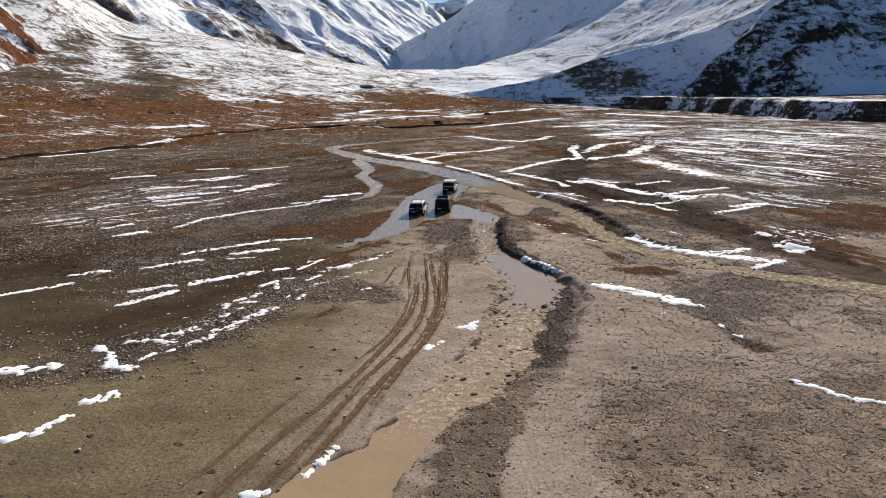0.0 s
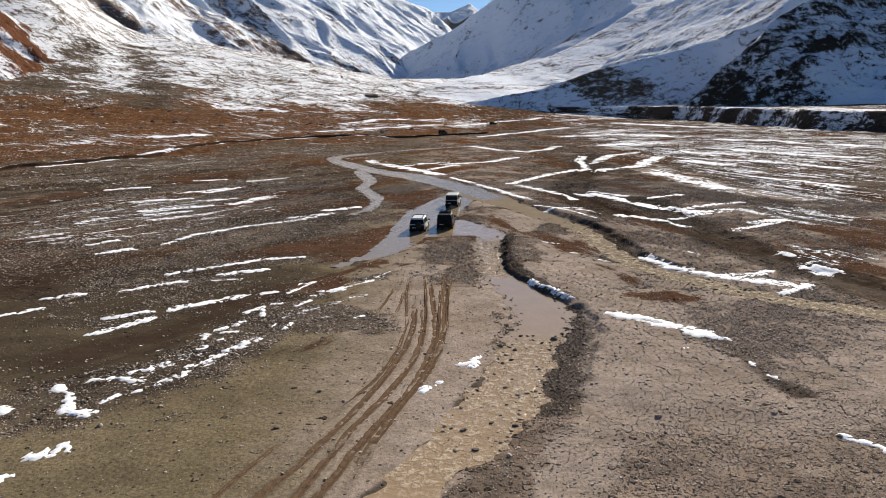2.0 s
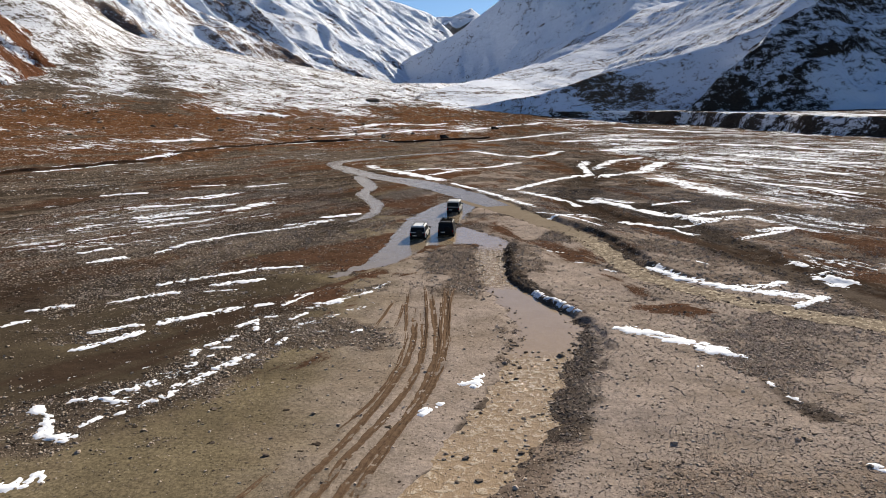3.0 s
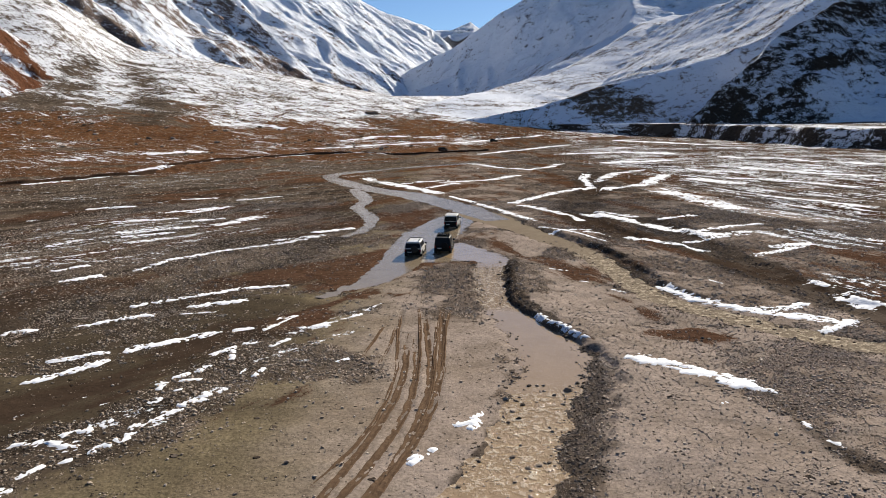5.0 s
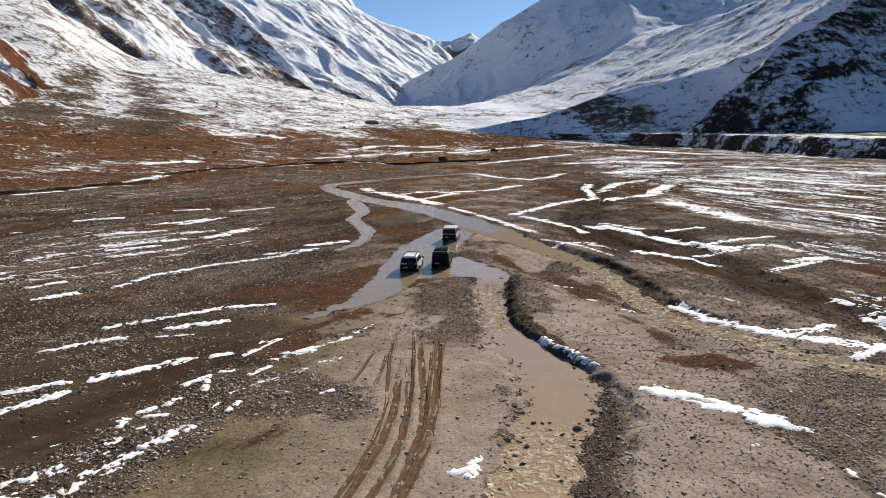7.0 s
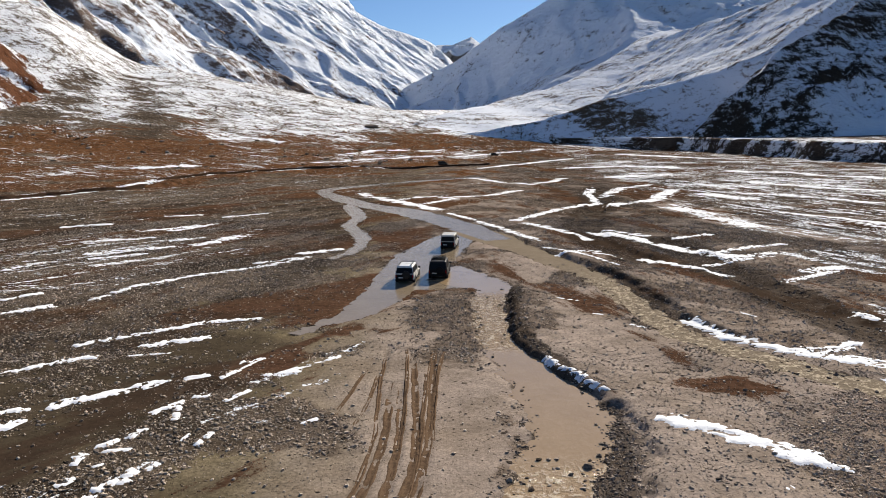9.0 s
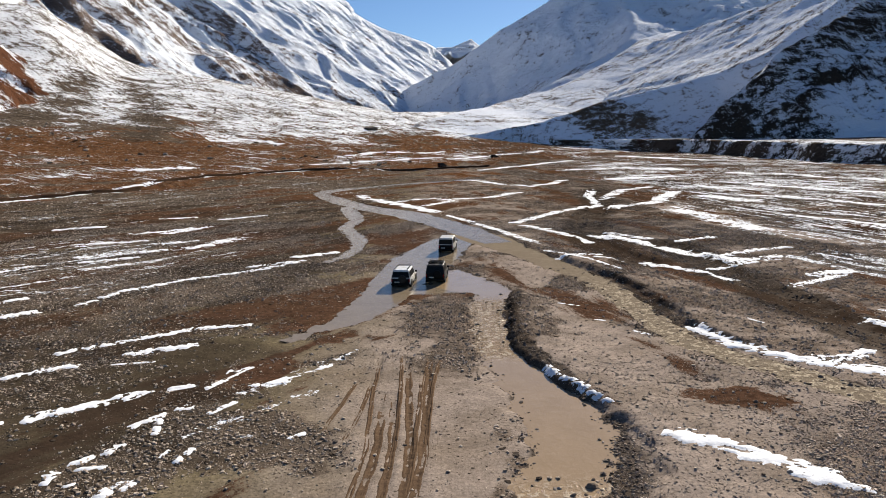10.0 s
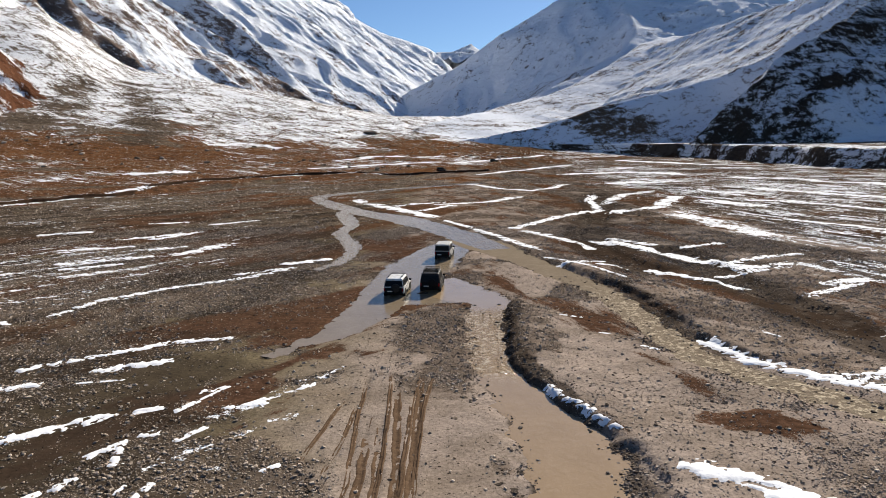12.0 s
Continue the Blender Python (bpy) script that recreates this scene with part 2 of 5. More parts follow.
# ---- materials ----
class Nodes:
    """Short ways to write a node material."""

    def __init__(self, name):
        self.mat = bpy.data.materials.new(name)
        self.mat.use_nodes = True
        self.t = self.mat.node_tree
        self.bsdf = self.t.nodes["Principled BSDF"]
        self.co = self.t.nodes.new("ShaderNodeNewGeometry").outputs["Position"]

    def link(self, a, b):
        if isinstance(a, (int, float)):
            b.default_value = a
        elif isinstance(a, tuple):
            b.default_value = (*a, 1.0) if len(b.default_value) == 4 and len(a) == 3 else a
        else:
            self.t.links.new(a, b)

    def noise(self, scale, detail=4, rough=0.55, at=None, distort=0.0):
        n = self.t.nodes.new("ShaderNodeTexNoise")
        self.link(at or self.co, n.inputs["Vector"])
        n.inputs["Scale"].default_value, n.inputs["Detail"].default_value, n.inputs["Roughness"].default_value, n.inputs["Distortion"].default_value = scale, detail, rough, distort
        return n.outputs["Fac"]

    def stretch(self, sx, sy, sz=1.0, turn=0.0, at=None):
        n = self.t.nodes.new("ShaderNodeMapping")
        self.link(at or self.co, n.inputs["Vector"])
        n.inputs["Scale"].default_value, n.inputs["Rotation"].default_value = (sx, sy, sz), (0, 0, radians(turn))
        return n.outputs[0]

    def flow(self, heading, across, along):
        """Places counted along and across a heading (degrees right of +y), in the given lengths."""
        turn, size = self.t.nodes.new("ShaderNodeMapping"), self.t.nodes.new("ShaderNodeMapping")
        self.link(self.co, turn.inputs["Vector"])
        turn.inputs["Rotation"].default_value = (0, 0, radians(heading))
        self.link(turn.outputs[0], size.inputs["Vector"])
        size.inputs["Scale"].default_value = (1 / across, 1 / along, 1 / across)
        return size.outputs[0]

    def split(self, v):
        n = self.t.nodes.new("ShaderNodeSeparateColor")
        self.link(v, n.inputs[0])
        return n.outputs[0], n.outputs[1], n.outputs[2]

    def times(self, color, v):
        """A colour made lighter or darker by a number."""
        n = self.t.nodes.new("ShaderNodeVectorMath")
        n.operation = "SCALE"
        self.link(color, n.inputs[0])
        self.link(v, n.inputs["Scale"])
        return n.outputs[0]

    def field(self, name):
        n = self.t.nodes.new("ShaderNodeAttribute")
        n.attribute_name = name
        return n.outputs["Fac"]

    def math(self, op, a, b=0.0, c=0.0):
        n = self.t.nodes.new("ShaderNodeMath")
        n.operation = op
        for v, s in zip((a, b, c), n.inputs):
            self.link(v, s)
        return n.outputs[0]

    def ramp(self, v, lo, hi, a=0.0, b=1.0):
        n = self.t.nodes.new("ShaderNodeMapRange")
        n.interpolation_type = "SMOOTHSTEP"
        for val, key in ((v, "Value"), (lo, "From Min"), (hi, "From Max"), (a, "To Min"), (b, "To Max")):
            self.link(val, n.inputs[key])
        return n.outputs[0]

    def mix(self, f, a, b):
        n = self.t.nodes.new("ShaderNodeMix")
        n.data_type = "RGBA"
        for v, s in ((f, n.inputs[0]), (a, n.inputs[6]), (b, n.inputs[7])):
            self.link(v, s)
        return n.outputs[2]

    def bump(self, h, strength, dist):
        n = self.t.nodes.new("ShaderNodeBump")
        self.link(h, n.inputs["Height"])
        self.link(strength, n.inputs["Strength"])
        self.link(dist, n.inputs["Distance"])
        self.t.links.new(n.outputs[0], self.bsdf.inputs["Normal"])

    def put(self, color=None, rough=None, metal=None, spec=None):
        for v, key in ((color, "Base Color"), (rough, "Roughness"), (metal, "Metallic"), (spec, "Specular IOR Level")):
            if v is not None:
                self.link(v, self.bsdf.inputs[key])
        return self.mat


SNOW = (0.80, 0.812, 0.845)


def make_ground():
    n = Nodes("river_plain")
    big, mid, fine = n.noise(0.045, 4), n.noise(0.7, 5, 0.6), n.noise(9.0, 4, 0.65)
    where = n.t.nodes.new("ShaderNodeSeparateXYZ")
    n.link(n.co, where.inputs[0])
    east = n.ramp(where.outputs[0], -4.0, 16.0)
    far = n.field("far")
    g = n.math("ADD", n.field("gravel"), n.math("MULTIPLY_ADD", mid, 0.9, -0.45))
    bed = n.ramp(g, 0.30, 0.75)
    # sand and silt
    sand = n.mix(mid, (0.205, 0.162, 0.132), (0.350, 0.284, 0.238))
    silt = n.ramp(n.math("MULTIPLY_ADD", n.noise(0.25, 4), 8.0, where.outputs[0]), 4.0, -6.0)
    sand = n.mix(silt, sand, n.mix(mid, (0.102, 0.080, 0.048), (0.192, 0.154, 0.096)))
    sand = n.mix(n.ramp(n.noise(0.16, 5, 0.6), 0.42, 0.70, 0.0, 0.5), sand, (0.150, 0.112, 0.076))
    grit = n.noise(5.5, 5, 0.75)
    sand = n.times(sand, n.ramp(grit, 0.32, 0.68, n.math("MULTIPLY_ADD", silt, -0.12, 0.74), n.math("MULTIPLY_ADD", silt, 0.12, 1.24)))
    # gravel bed between the stones, its dark holding the shadow and damp between them
    gravel = n.mix(n.noise(3.2, 5, 0.75), (0.030, 0.022, 0.017), (0.125, 0.094, 0.070))
    near_east = n.math("MULTIPLY", n.ramp(where.outputs[1], 80.0, 50.0), n.ramp(where.outputs[0], 2.0, 6.0))
    gravel = n.times(gravel, n.math("MULTIPLY_ADD", near_east, 1.6, 1.0))
    gravel = n.mix(n.ramp(big, 0.35, 0.7, 0.0, 0.5), gravel, (0.150, 0.108, 0.082))
    col = n.mix(n.math("MULTIPLY", bed, 0.85), sand, gravel)
    # turf, its edges drawn out along the old channels
    drawn = n.mix(east, n.noise(1.0, 6, 0.7, n.flow(37, 1.3, 6)), n.noise(1.0, 6, 0.7, n.flow(-17, 1.3, 6)))
    brown = n.mix(mid, (0.034, 0.019, 0.013), (0.108, 0.059, 0.036))
    brown = n.times(brown, n.ramp(n.noise(2.4, 5, 0.75), 0.30, 0.70, 0.55, 1.5))
    brown = n.mix(n.ramp(n.noise(0.05, 3), 0.45, 0.75, 0.0, 0.5), brown, (0.100, 0.056, 0.030))
    brown = n.mix(far, brown, n.times(n.mix(mid, (0.060, 0.027, 0.013), (0.165, 0.078, 0.034)), n.ramp(n.noise(0.5, 6, 0.75), 0.30, 0.70, 0.5, 1.5)))
    b = n.math("ADD", n.field("brown"), n.math("ADD", n.math("MULTIPLY_ADD", drawn, 2.8, -1.4), n.math("MULTIPLY_ADD", grit, 1.8, -0.9)))
    turf = n.ramp(b, 0.38, 0.66)
    col = n.mix(turf, col, brown)
    # Damp ground and the regional darkening share one mask.
    wet_dark = n.ramp(n.math("ADD", n.field("wet_dark"), n.math("MULTIPLY_ADD", mid, 0.5, -0.25)), 0.2, 0.8)
    col = n.mix(n.math("MULTIPLY", wet_dark, 0.80), col, n.mix(grit, (0.012, 0.009, 0.007), (0.062, 0.046, 0.033)))
    # single stones of four sizes
    shake = n.t.nodes.new("ShaderNodeTexNoise")
    shake.inputs["Scale"].default_value = 4.0
    n.link(n.co, shake.inputs["Vector"])
    crowd = n.math("MULTIPLY", n.ramp(n.noise(0.45, 5, 0.7), 0.36, 0.62, 0.35, 1.25), n.math("MULTIPLY_ADD", turf, -0.55, 1.0))
    height = n.math("MULTIPLY_ADD", fine, 0.022, n.math("MULTIPLY", mid, 0.085))
    for scale, least, most, bulge in ((0.75, 0.0, 0.34, 0.30), (1.9, 0.02, 0.52, 0.20), (5.0, 0.08, 0.75, 0.10), (12.0, 0.16, 0.85, 0.045)):
        at = n.t.nodes.new("ShaderNodeVectorMath")
        at.operation = "MULTIPLY_ADD"
        n.link(shake.outputs["Color"], at.inputs[0])
        at.inputs[1].default_value = (0.5 / scale,) * 3
        n.link(n.co, at.inputs[2])
        cell = n.t.nodes.new("ShaderNodeTexVoronoi")
        n.link(at.outputs[0], cell.inputs["Vector"])
        cell.inputs["Scale"].default_value = scale
        dist = cell.outputs["Distance"]
        r, q, tone = n.split(cell.outputs["Color"])
        share = n.math("MULTIPLY", n.ramp(g, 0.05, 0.85, least, most), crowd)
        if scale < 1:
            share = n.math("MULTIPLY", share, far)
        there = n.math("LESS_THAN", r, share)
        rim = n.math("MULTIPLY_ADD", q, 0.18, 0.27)
        mask = n.math("MULTIPLY", n.ramp(dist, rim, n.math("SUBTRACT", rim, 0.12), 0.0, 1.0), there)
        stone = n.mix(n.math("POWER", tone, 1.5), (0.040, 0.031, 0.025), (0.40, 0.325, 0.260))
        stone = n.mix(n.math("MULTIPLY", wet_dark, 0.7), stone, n.times(stone, 0.4))
        col = n.mix(mask, col, stone)
        height = n.math("MULTIPLY_ADD", mask, bulge, height)
    col = n.times(col, n.ramp(n.noise(0.33, 7, 0.75), 0.32, 0.68, n.math("MULTIPLY_ADD", bed, -0.26, 0.84), n.math("MULTIPLY_ADD", bed, 0.28, 1.10)))
    # old snow in the lee of stones and along the channels
    streak = n.mix(east, n.noise(1.0, 6, 0.62, n.flow(40, 1.7, 10)), n.noise(1.0, 6, 0.62, n.flow(-17, 1.7, 13)))
    wide = n.math("MULTIPLY_ADD", n.math("SUBTRACT", n.noise(1.0, 8, 0.7, n.flow(-57, 2.6, 30)), 0.5), 0.8, n.noise(0.035, 10, 0.75))
    speck = n.noise(1.1, 5, 0.7)
    s = n.math("ADD", n.field("snow"), n.math("MULTIPLY", n.math("MULTIPLY_ADD", streak, 3.8, -1.9), n.math("MULTIPLY_ADD", far, -0.45, 1.0)))
    s = n.math("ADD", s, n.math("MULTIPLY", n.math("MULTIPLY_ADD", wide, 4.4, -2.2), n.math("MULTIPLY_ADD", far, 0.8, 0.2)))
    s = n.math("ADD", s, n.math("MULTIPLY_ADD", speck, 2.7, -1.35))
    snow = n.ramp(s, 0.47, 0.53)
    col = n.mix(snow, col, SNOW)
    n.bump(n.math("MULTIPLY_ADD", snow, 0.06, height), 1.0, 1.0)
    return n.put(col, rough=0.9, spec=0.0)


def make_mountain(name, rock_a, rock_b, grain, fall, relief=1.0, ribs=0.0):
    """Snow over rock: the field "rock" says how bare it is. grain: size of the crags; fall: the way the gullies run; ribs: thin bare ribs along it."""
    n = Nodes(name)
    mid, fine, speck = n.noise(0.035 / grain, 6, 0.62), n.noise(0.16 / grain, 6, 0.70), n.noise(0.9 / grain, 4, 0.7)
    vein = n.noise(1.0, 6, 0.68, n.flow(-fall, 7.0 * grain, 60.0 * grain))
    rock = n.times(n.mix(fine, rock_a, rock_b), n.ramp(speck, 0.3, 0.7, 0.55, 1.45))
    r = n.math("ADD", n.field("rock"), n.math("MULTIPLY_ADD", vein, 3.0, -1.5))
    r = n.math("ADD", r, n.math("MULTIPLY_ADD", fine, 2.8, -1.4))
    r = n.math("ADD", r, n.math("MULTIPLY_ADD", speck, 3.2, -1.6))
    if ribs:
        for turn, across, along in ((-fall - 8, 26.0, 190.0), (-fall + 22, 17.0, 120.0)):
            line = n.math("ABSOLUTE", n.math("SUBTRACT", n.noise(1.0, 5, 0.66, n.flow(turn, across * grain, along * grain)), 0.5))
            r = n.math("ADD", r, n.math("MULTIPLY", n.ramp(line, 0.06, 0.0), n.ramp(mid, 0.40, 0.62, 0.2 * ribs, ribs)))
    f = n.ramp(r, 0.46, 0.56)
    # The blue of shaded slopes is tinted into the snow's own colour.
    snow = n.mix(mid, (0.81, 0.835, 0.885), (0.74, 0.77, 0.83))
    h = n.math("ADD", n.math("MULTIPLY", mid, 5.0), n.math("ADD", n.math("MULTIPLY", fine, 2.4), n.math("MULTIPLY", vein, 1.6)))
    n.bump(n.math("ADD", h, n.math("MULTIPLY", n.math("MULTIPLY", f, speck), 1.1)), 1.0, grain * relief)
    return n.put(n.mix(f, snow, rock), rough=0.95, spec=0.0)


def make_water(name, col_a, col_b, spec, rough=0.03):
    n = Nodes(name)
    a = n.noise(1.0, 4, 0.6, n.stretch(2.2, 2.2), 0.6)
    b = n.noise(7.0, 3, 0.6)
    chop = n.ramp(n.field("chop"), 0.0, 1.0)
    n.bump(n.math("ADD", a, n.math("MULTIPLY", b, 0.35)), n.math("MULTIPLY_ADD", chop, 0.9, 0.06), 0.16)
    col = n.mix(n.noise(0.5, 3), col_a, col_b)
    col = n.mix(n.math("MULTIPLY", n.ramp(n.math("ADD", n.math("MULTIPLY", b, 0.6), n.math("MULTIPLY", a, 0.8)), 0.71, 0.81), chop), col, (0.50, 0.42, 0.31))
    return n.put(col, rough=rough, spec=spec)


def make_snow():
    n = Nodes("old_snow")
    n.bump(n.noise(2.5, 5, 0.6), 0.6, 0.08)
    return n.put(n.mix(n.ramp(n.noise(1.2, 4), 0.5, 0.8, 0.0, 0.5), SNOW, (0.72, 0.71, 0.70)), rough=0.9, spec=0.03)


def make_stone(name, a, b):
    n = Nodes(name)
    isl = n.t.nodes.new("ShaderNodeNewGeometry").outputs["Random Per Island"]
    rnd = n.t.nodes.new("ShaderNodeObjectInfo").outputs["Random"]
    v = n.math("FRACT", n.math("ADD", isl, rnd))
    col = n.mix(v, a, b)
    col = n.mix(n.ramp(n.noise(14, 4), 0.4, 0.75, 0, 0.5), col, (0.17, 0.118, 0.084))
    n.bump(n.noise(30, 3), 0.4, 0.02)
    return n.put(col, rough=0.9, spec=0.03)


MAT_GROUND = make_ground()
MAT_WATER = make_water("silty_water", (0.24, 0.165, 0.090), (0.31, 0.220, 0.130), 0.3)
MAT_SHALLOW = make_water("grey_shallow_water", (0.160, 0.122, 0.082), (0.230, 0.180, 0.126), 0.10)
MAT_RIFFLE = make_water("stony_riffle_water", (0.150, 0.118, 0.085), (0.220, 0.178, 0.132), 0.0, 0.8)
MAT_SNOW = make_snow()
MAT_STONE = make_stone("river_stone", (0.110, 0.084, 0.063), (0.60, 0.49, 0.39))
MAT_WET_STONE = make_stone("wet_river_stone", (0.028, 0.022, 0.018), (0.34, 0.275, 0.22))
MAT_RANGE = make_mountain("snowy_rock_range", (0.060, 0.048, 0.042), (0.240, 0.180, 0.150), 1.6, 70, 0.8, 0.45)
MAT_DARK = make_mountain("dark_scree", (0.022, 0.017, 0.014), (0.085, 0.065, 0.048), 0.9, -61, 1.2)
MAT_SHOULDER = make_mountain("grassy_snow_slope", (0.060, 0.042, 0.028), (0.170, 0.120, 0.080), 0.9, -50, 0.35)
MAT_RED = make_mountain("red_scree", (0.055, 0.024, 0.014), (0.150, 0.070, 0.040), 0.6, 60)
MAT_BLUE = make_mountain("smooth_snow_slope", (0.06, 0.05, 0.05), (0.17, 0.145, 0.13), 2.0, -45, 0.7)
MAT_FAR = make_mountain("far_snow_range", (0.09, 0.08, 0.085), (0.24, 0.21, 0.20), 4.0, 40, 1.2)


# ---- ground ----
def spread(lo, hi, mid_lo, mid_hi, gap, growth, most=60.0):
    """Numbers from lo to hi, evenly spaced by gap from mid_lo to mid_hi and wider and wider outside."""
    out = list(np.arange(mid_lo, mid_hi, gap))
    for sign, end in ((1, hi), (-1, lo)):
        v, g, row = (out[-1] if sign > 0 else mid_lo), gap, []
        while (v - end) * sign < 0:
            g = min(g * growth, most)
            v += sign * g
            row.append(v)
        out = out + row if sign > 0 else row[::-1] + out
    return np.array(out)


def band(x, y, pts, width, soft=0.6):
    d = line_field(x, y, pts, width * 1.6)
    out, m = np.zeros(x.shape), d < width * 1.6
    out[m] = step(width * (0.5 + soft), width * (0.5 - soft * 0.5), d[m] + 0.35 * width * fbm(x[m] / width, y[m] / width, 3, 19))
    return out


def blob(x, y, cx, cy, rx, ry):
    d = np.hypot((x - cx) / rx, (y - cy) / ry)
    out, m = np.zeros(x.shape), d < 1.9
    out[m] = step(1.25, 0.55, d[m] + 0.45 * fbm(x[m] / (0.7 * rx), y[m] / (0.7 * ry), 4, 29))
    return out


BANK_GRAVEL = [(5.7, 35.7), (6.5, 37.5), (7.5, 40.6), (8.6, 44.4), (9.8, 48.3), (9.3, 51.1)]
BANK_NORTH = [(7.2, 57.6), (6.3, 64.5), (6.6, 72.4), (7.9, 80.0)]
WEST_LEDGE = [(4.1, 51.3), (4.6, 47.6), (3.5, 43.1), (2.4, 39.6), (1.5, 37.2)]


def cover(x, y, u):
    """How much gravel, brown turf, damp silt, darkening and snow covers the ground."""
    wat = water_field(x, y)
    grav = 0.24 + 0.55 * fbm(x / 9, y / 7, 3, 41) + 0.25 * fbm(x / 1.4, y / 1.1, 2, 43)
    grav += 0.30 * step(54, 72, y) + 0.35 * step(-13, -22, x) * step(46, 60, y) + 0.10 * step(11, 20, x)
    grav -= 0.75 * band(x, y, [(-9, 20), (-5, 36), (-2, 52), (-1, 61)], 8.5)
    grav -= 0.65 * blob(x, y, -13, 27, 8, 7) + 0.7 * blob(x, y, -20, 45, 9, 4)
    grav -= 0.8 * band(x, y, [(4.6, 20), (4.4, 27), (7.0, 35), (9.5, 46), (11, 53)], 2.4)
    grav -= 0.6 * blob(x, y, 13, 39, 6, 5) + 0.7 * blob(x, y, 12, 60, 5, 11) + 0.6 * blob(x, y, 9.5, 92, 4, 9)
    grav += 0.95 * band(x, y, [(-17.7, 38.5), (-15.6, 40.5), (-13.9, 43.2), (-12.2, 47.1), (-9.7, 49.7), (-6.8, 50.1), (-3.8, 47.8)], 3.6) + 0.5 * blob(x, y, -7.1, 49.2, 3.6, 4.5)
    grav += 0.55 * band(x, y, [(-19.5, 35), (-17, 39), (-14.5, 44), (-12.5, 50), (-10.5, 55)], 4.5)
    grav += 0.48 * blob(x, y, 15, 26, 11, 9) + 0.20 * blob(x, y, 22, 46, 7, 6) + 0.5 * band(x, y, [(17.6, 46.4), (17.9, 42.8), (18.1, 39.8), (18.7, 36.8)], 1.4)
    grav += 1.1 * band(x, y, [(0.5, 21), (1.8, 27), (4.0, 31)] + BANK_GRAVEL, 2.1) + 0.6 * band(x, y, WEST_LEDGE, 0.8) - 0.5 * blob(x, y, 1.2, 53, 3.6, 8) - 0.35 * blob(x, y, 13, 47, 5, 6)
    grav += 0.5 * band(x, y, [(1.2, 62), (1.6, 70), (2.2, 78), (1.5, 84)], 4.0)
    grav += 0.8 * band(x, y, [(3.2, 64), (0.6, 58)], 3) + 0.9 * band(x, y, [(7.2, 75), (6.6, 64), (8.8, 57), (11, 51)], 1.5)
    west = fbm((0.79 * x - 0.61 * y) / 8, (0.61 * x + 0.79 * y) / 36, 4, 51)
    strip = west + step(-6, 18, x) * (fbm((0.96 * x + 0.29 * y) / 8, (0.96 * y - 0.29 * x) / 36, 4, 55) - west)
    grav -= 0.45 * strip * step(50, 75, y)
    brown = 0.32 + 1.45 * strip - 0.65 * step(64, 44, y) - 0.8 * step(46, 36, y) - 0.25 * step(9, 14, x) * step(70, 56, y)
    brown = brown + 0.8 * step(0, 5, u) * step(260, 110, u + 60 * vnoise(x / 40, y / 40, 8))
    grey = band(x, y, [(-78, 120), (-70, 144), (-70, 174), (-57, 212), (-36, 234), (0, 255)], 13)
    brown, grav = brown - 1.2 * grey, grav + 0.6 * grey
    brown += 1.15 * blob(x, y, 17.0, 54.6, 3.3, 1.5) + 0.4 * blob(x, y, 29, 71, 6, 3.5) + 0.6 * blob(x, y, -13, 112, 5, 12)
    brown += 0.2 * blob(x, y, 10, 88, 5, 12) + 0.6 * band(x, y, [(-9, 70), (-7, 78), (-5.5, 86)], 2.2)
    brown += 0.15 * band(x, y, [(20.3, 92), (24, 83), (27.4, 78), (30.3, 73.8), (32, 66)], 4.5) + 0.35 * band(x, y, [(20.4, 75), (24.8, 70), (28.4, 67)], 2.6)
    brown -= 0.8 * blob(x, y, -3, 72, 7, 6) + 0.6 * blob(x, y, -8.5, 63, 6, 5)
    brown += 0.5 * band(x, y, [(-12.2, 74.5), (-7.8, 77.3), (-4.8, 84)], 3.5) + 0.8 * band(x, y, [(-10, 113), (-6.5, 121), (-2.5, 105)], 6) + 0.6 * band(x, y, [(-75, 112), (-58, 131), (-50, 147)], 9)
    brown -= 0.8 * blob(x, y, 7.2, 106.5, 3.5, 4) + 0.7 * blob(x, y, 10.6, 85.5, 1.8, 3.5)
    grav -= 0.8 * blob(x, y, 7.2, 106.5, 3.5, 4) + 0.7 * blob(x, y, 10.6, 85.5, 1.8, 3.5)
    brown += 0.12 * step(-6, -14, x) * step(52, 64, y) * step(170, 140, y)
    brown -= (0.12 + 0.28 * step(90, 66, y)) * step(9, 18, x) * step(420, 300, y) + 0.4 * blob(x, y, 30.1, 68.2, 7, 5)
    brown -= 0.9 * blob(x, y, -1, 61, 7, 6) + 0.6 * blob(x, y, 12, 63, 6, 8)
    brown += 0.6 * blob(x, y, -215, 370, 110, 120) - 1.1 * blob(x, y, -225, 455, 60, 50)
    trails = band(x, y, [(-332, 677), (-313, 613), (-286, 545), (-251, 451)], 22) + band(x, y, [(-319, 747), (-252, 620), (-193, 475), (-161, 393)], 24)
    grav += 0.5 * blob(x, y, -225, 455, 60, 50) + 0.7 * trails
    brown -= 0.9 * trails
    brown -= 0.8 * step(200, 420, u) + 0.9 * blob(x, y, 3.5, 63, 3, 5) + 1.2 * blob(x, y, 2.5, 55.5, 4.5, 3)
    wet_dark = 0.85 * step(0.5, 0.0, wat + 0.4 * vnoise(x / 1.6, y / 1.6, 61)) + 0.3 * step(0.45, 0.1, rut_field(x, y)) + 0.25 * fbm(x / 14, y / 5, 3, 63)
    wet_dark += 1.2 * band(x, y, BED_B, 4.4) + 1.0 * band(x, y, BED_A, 4.6)
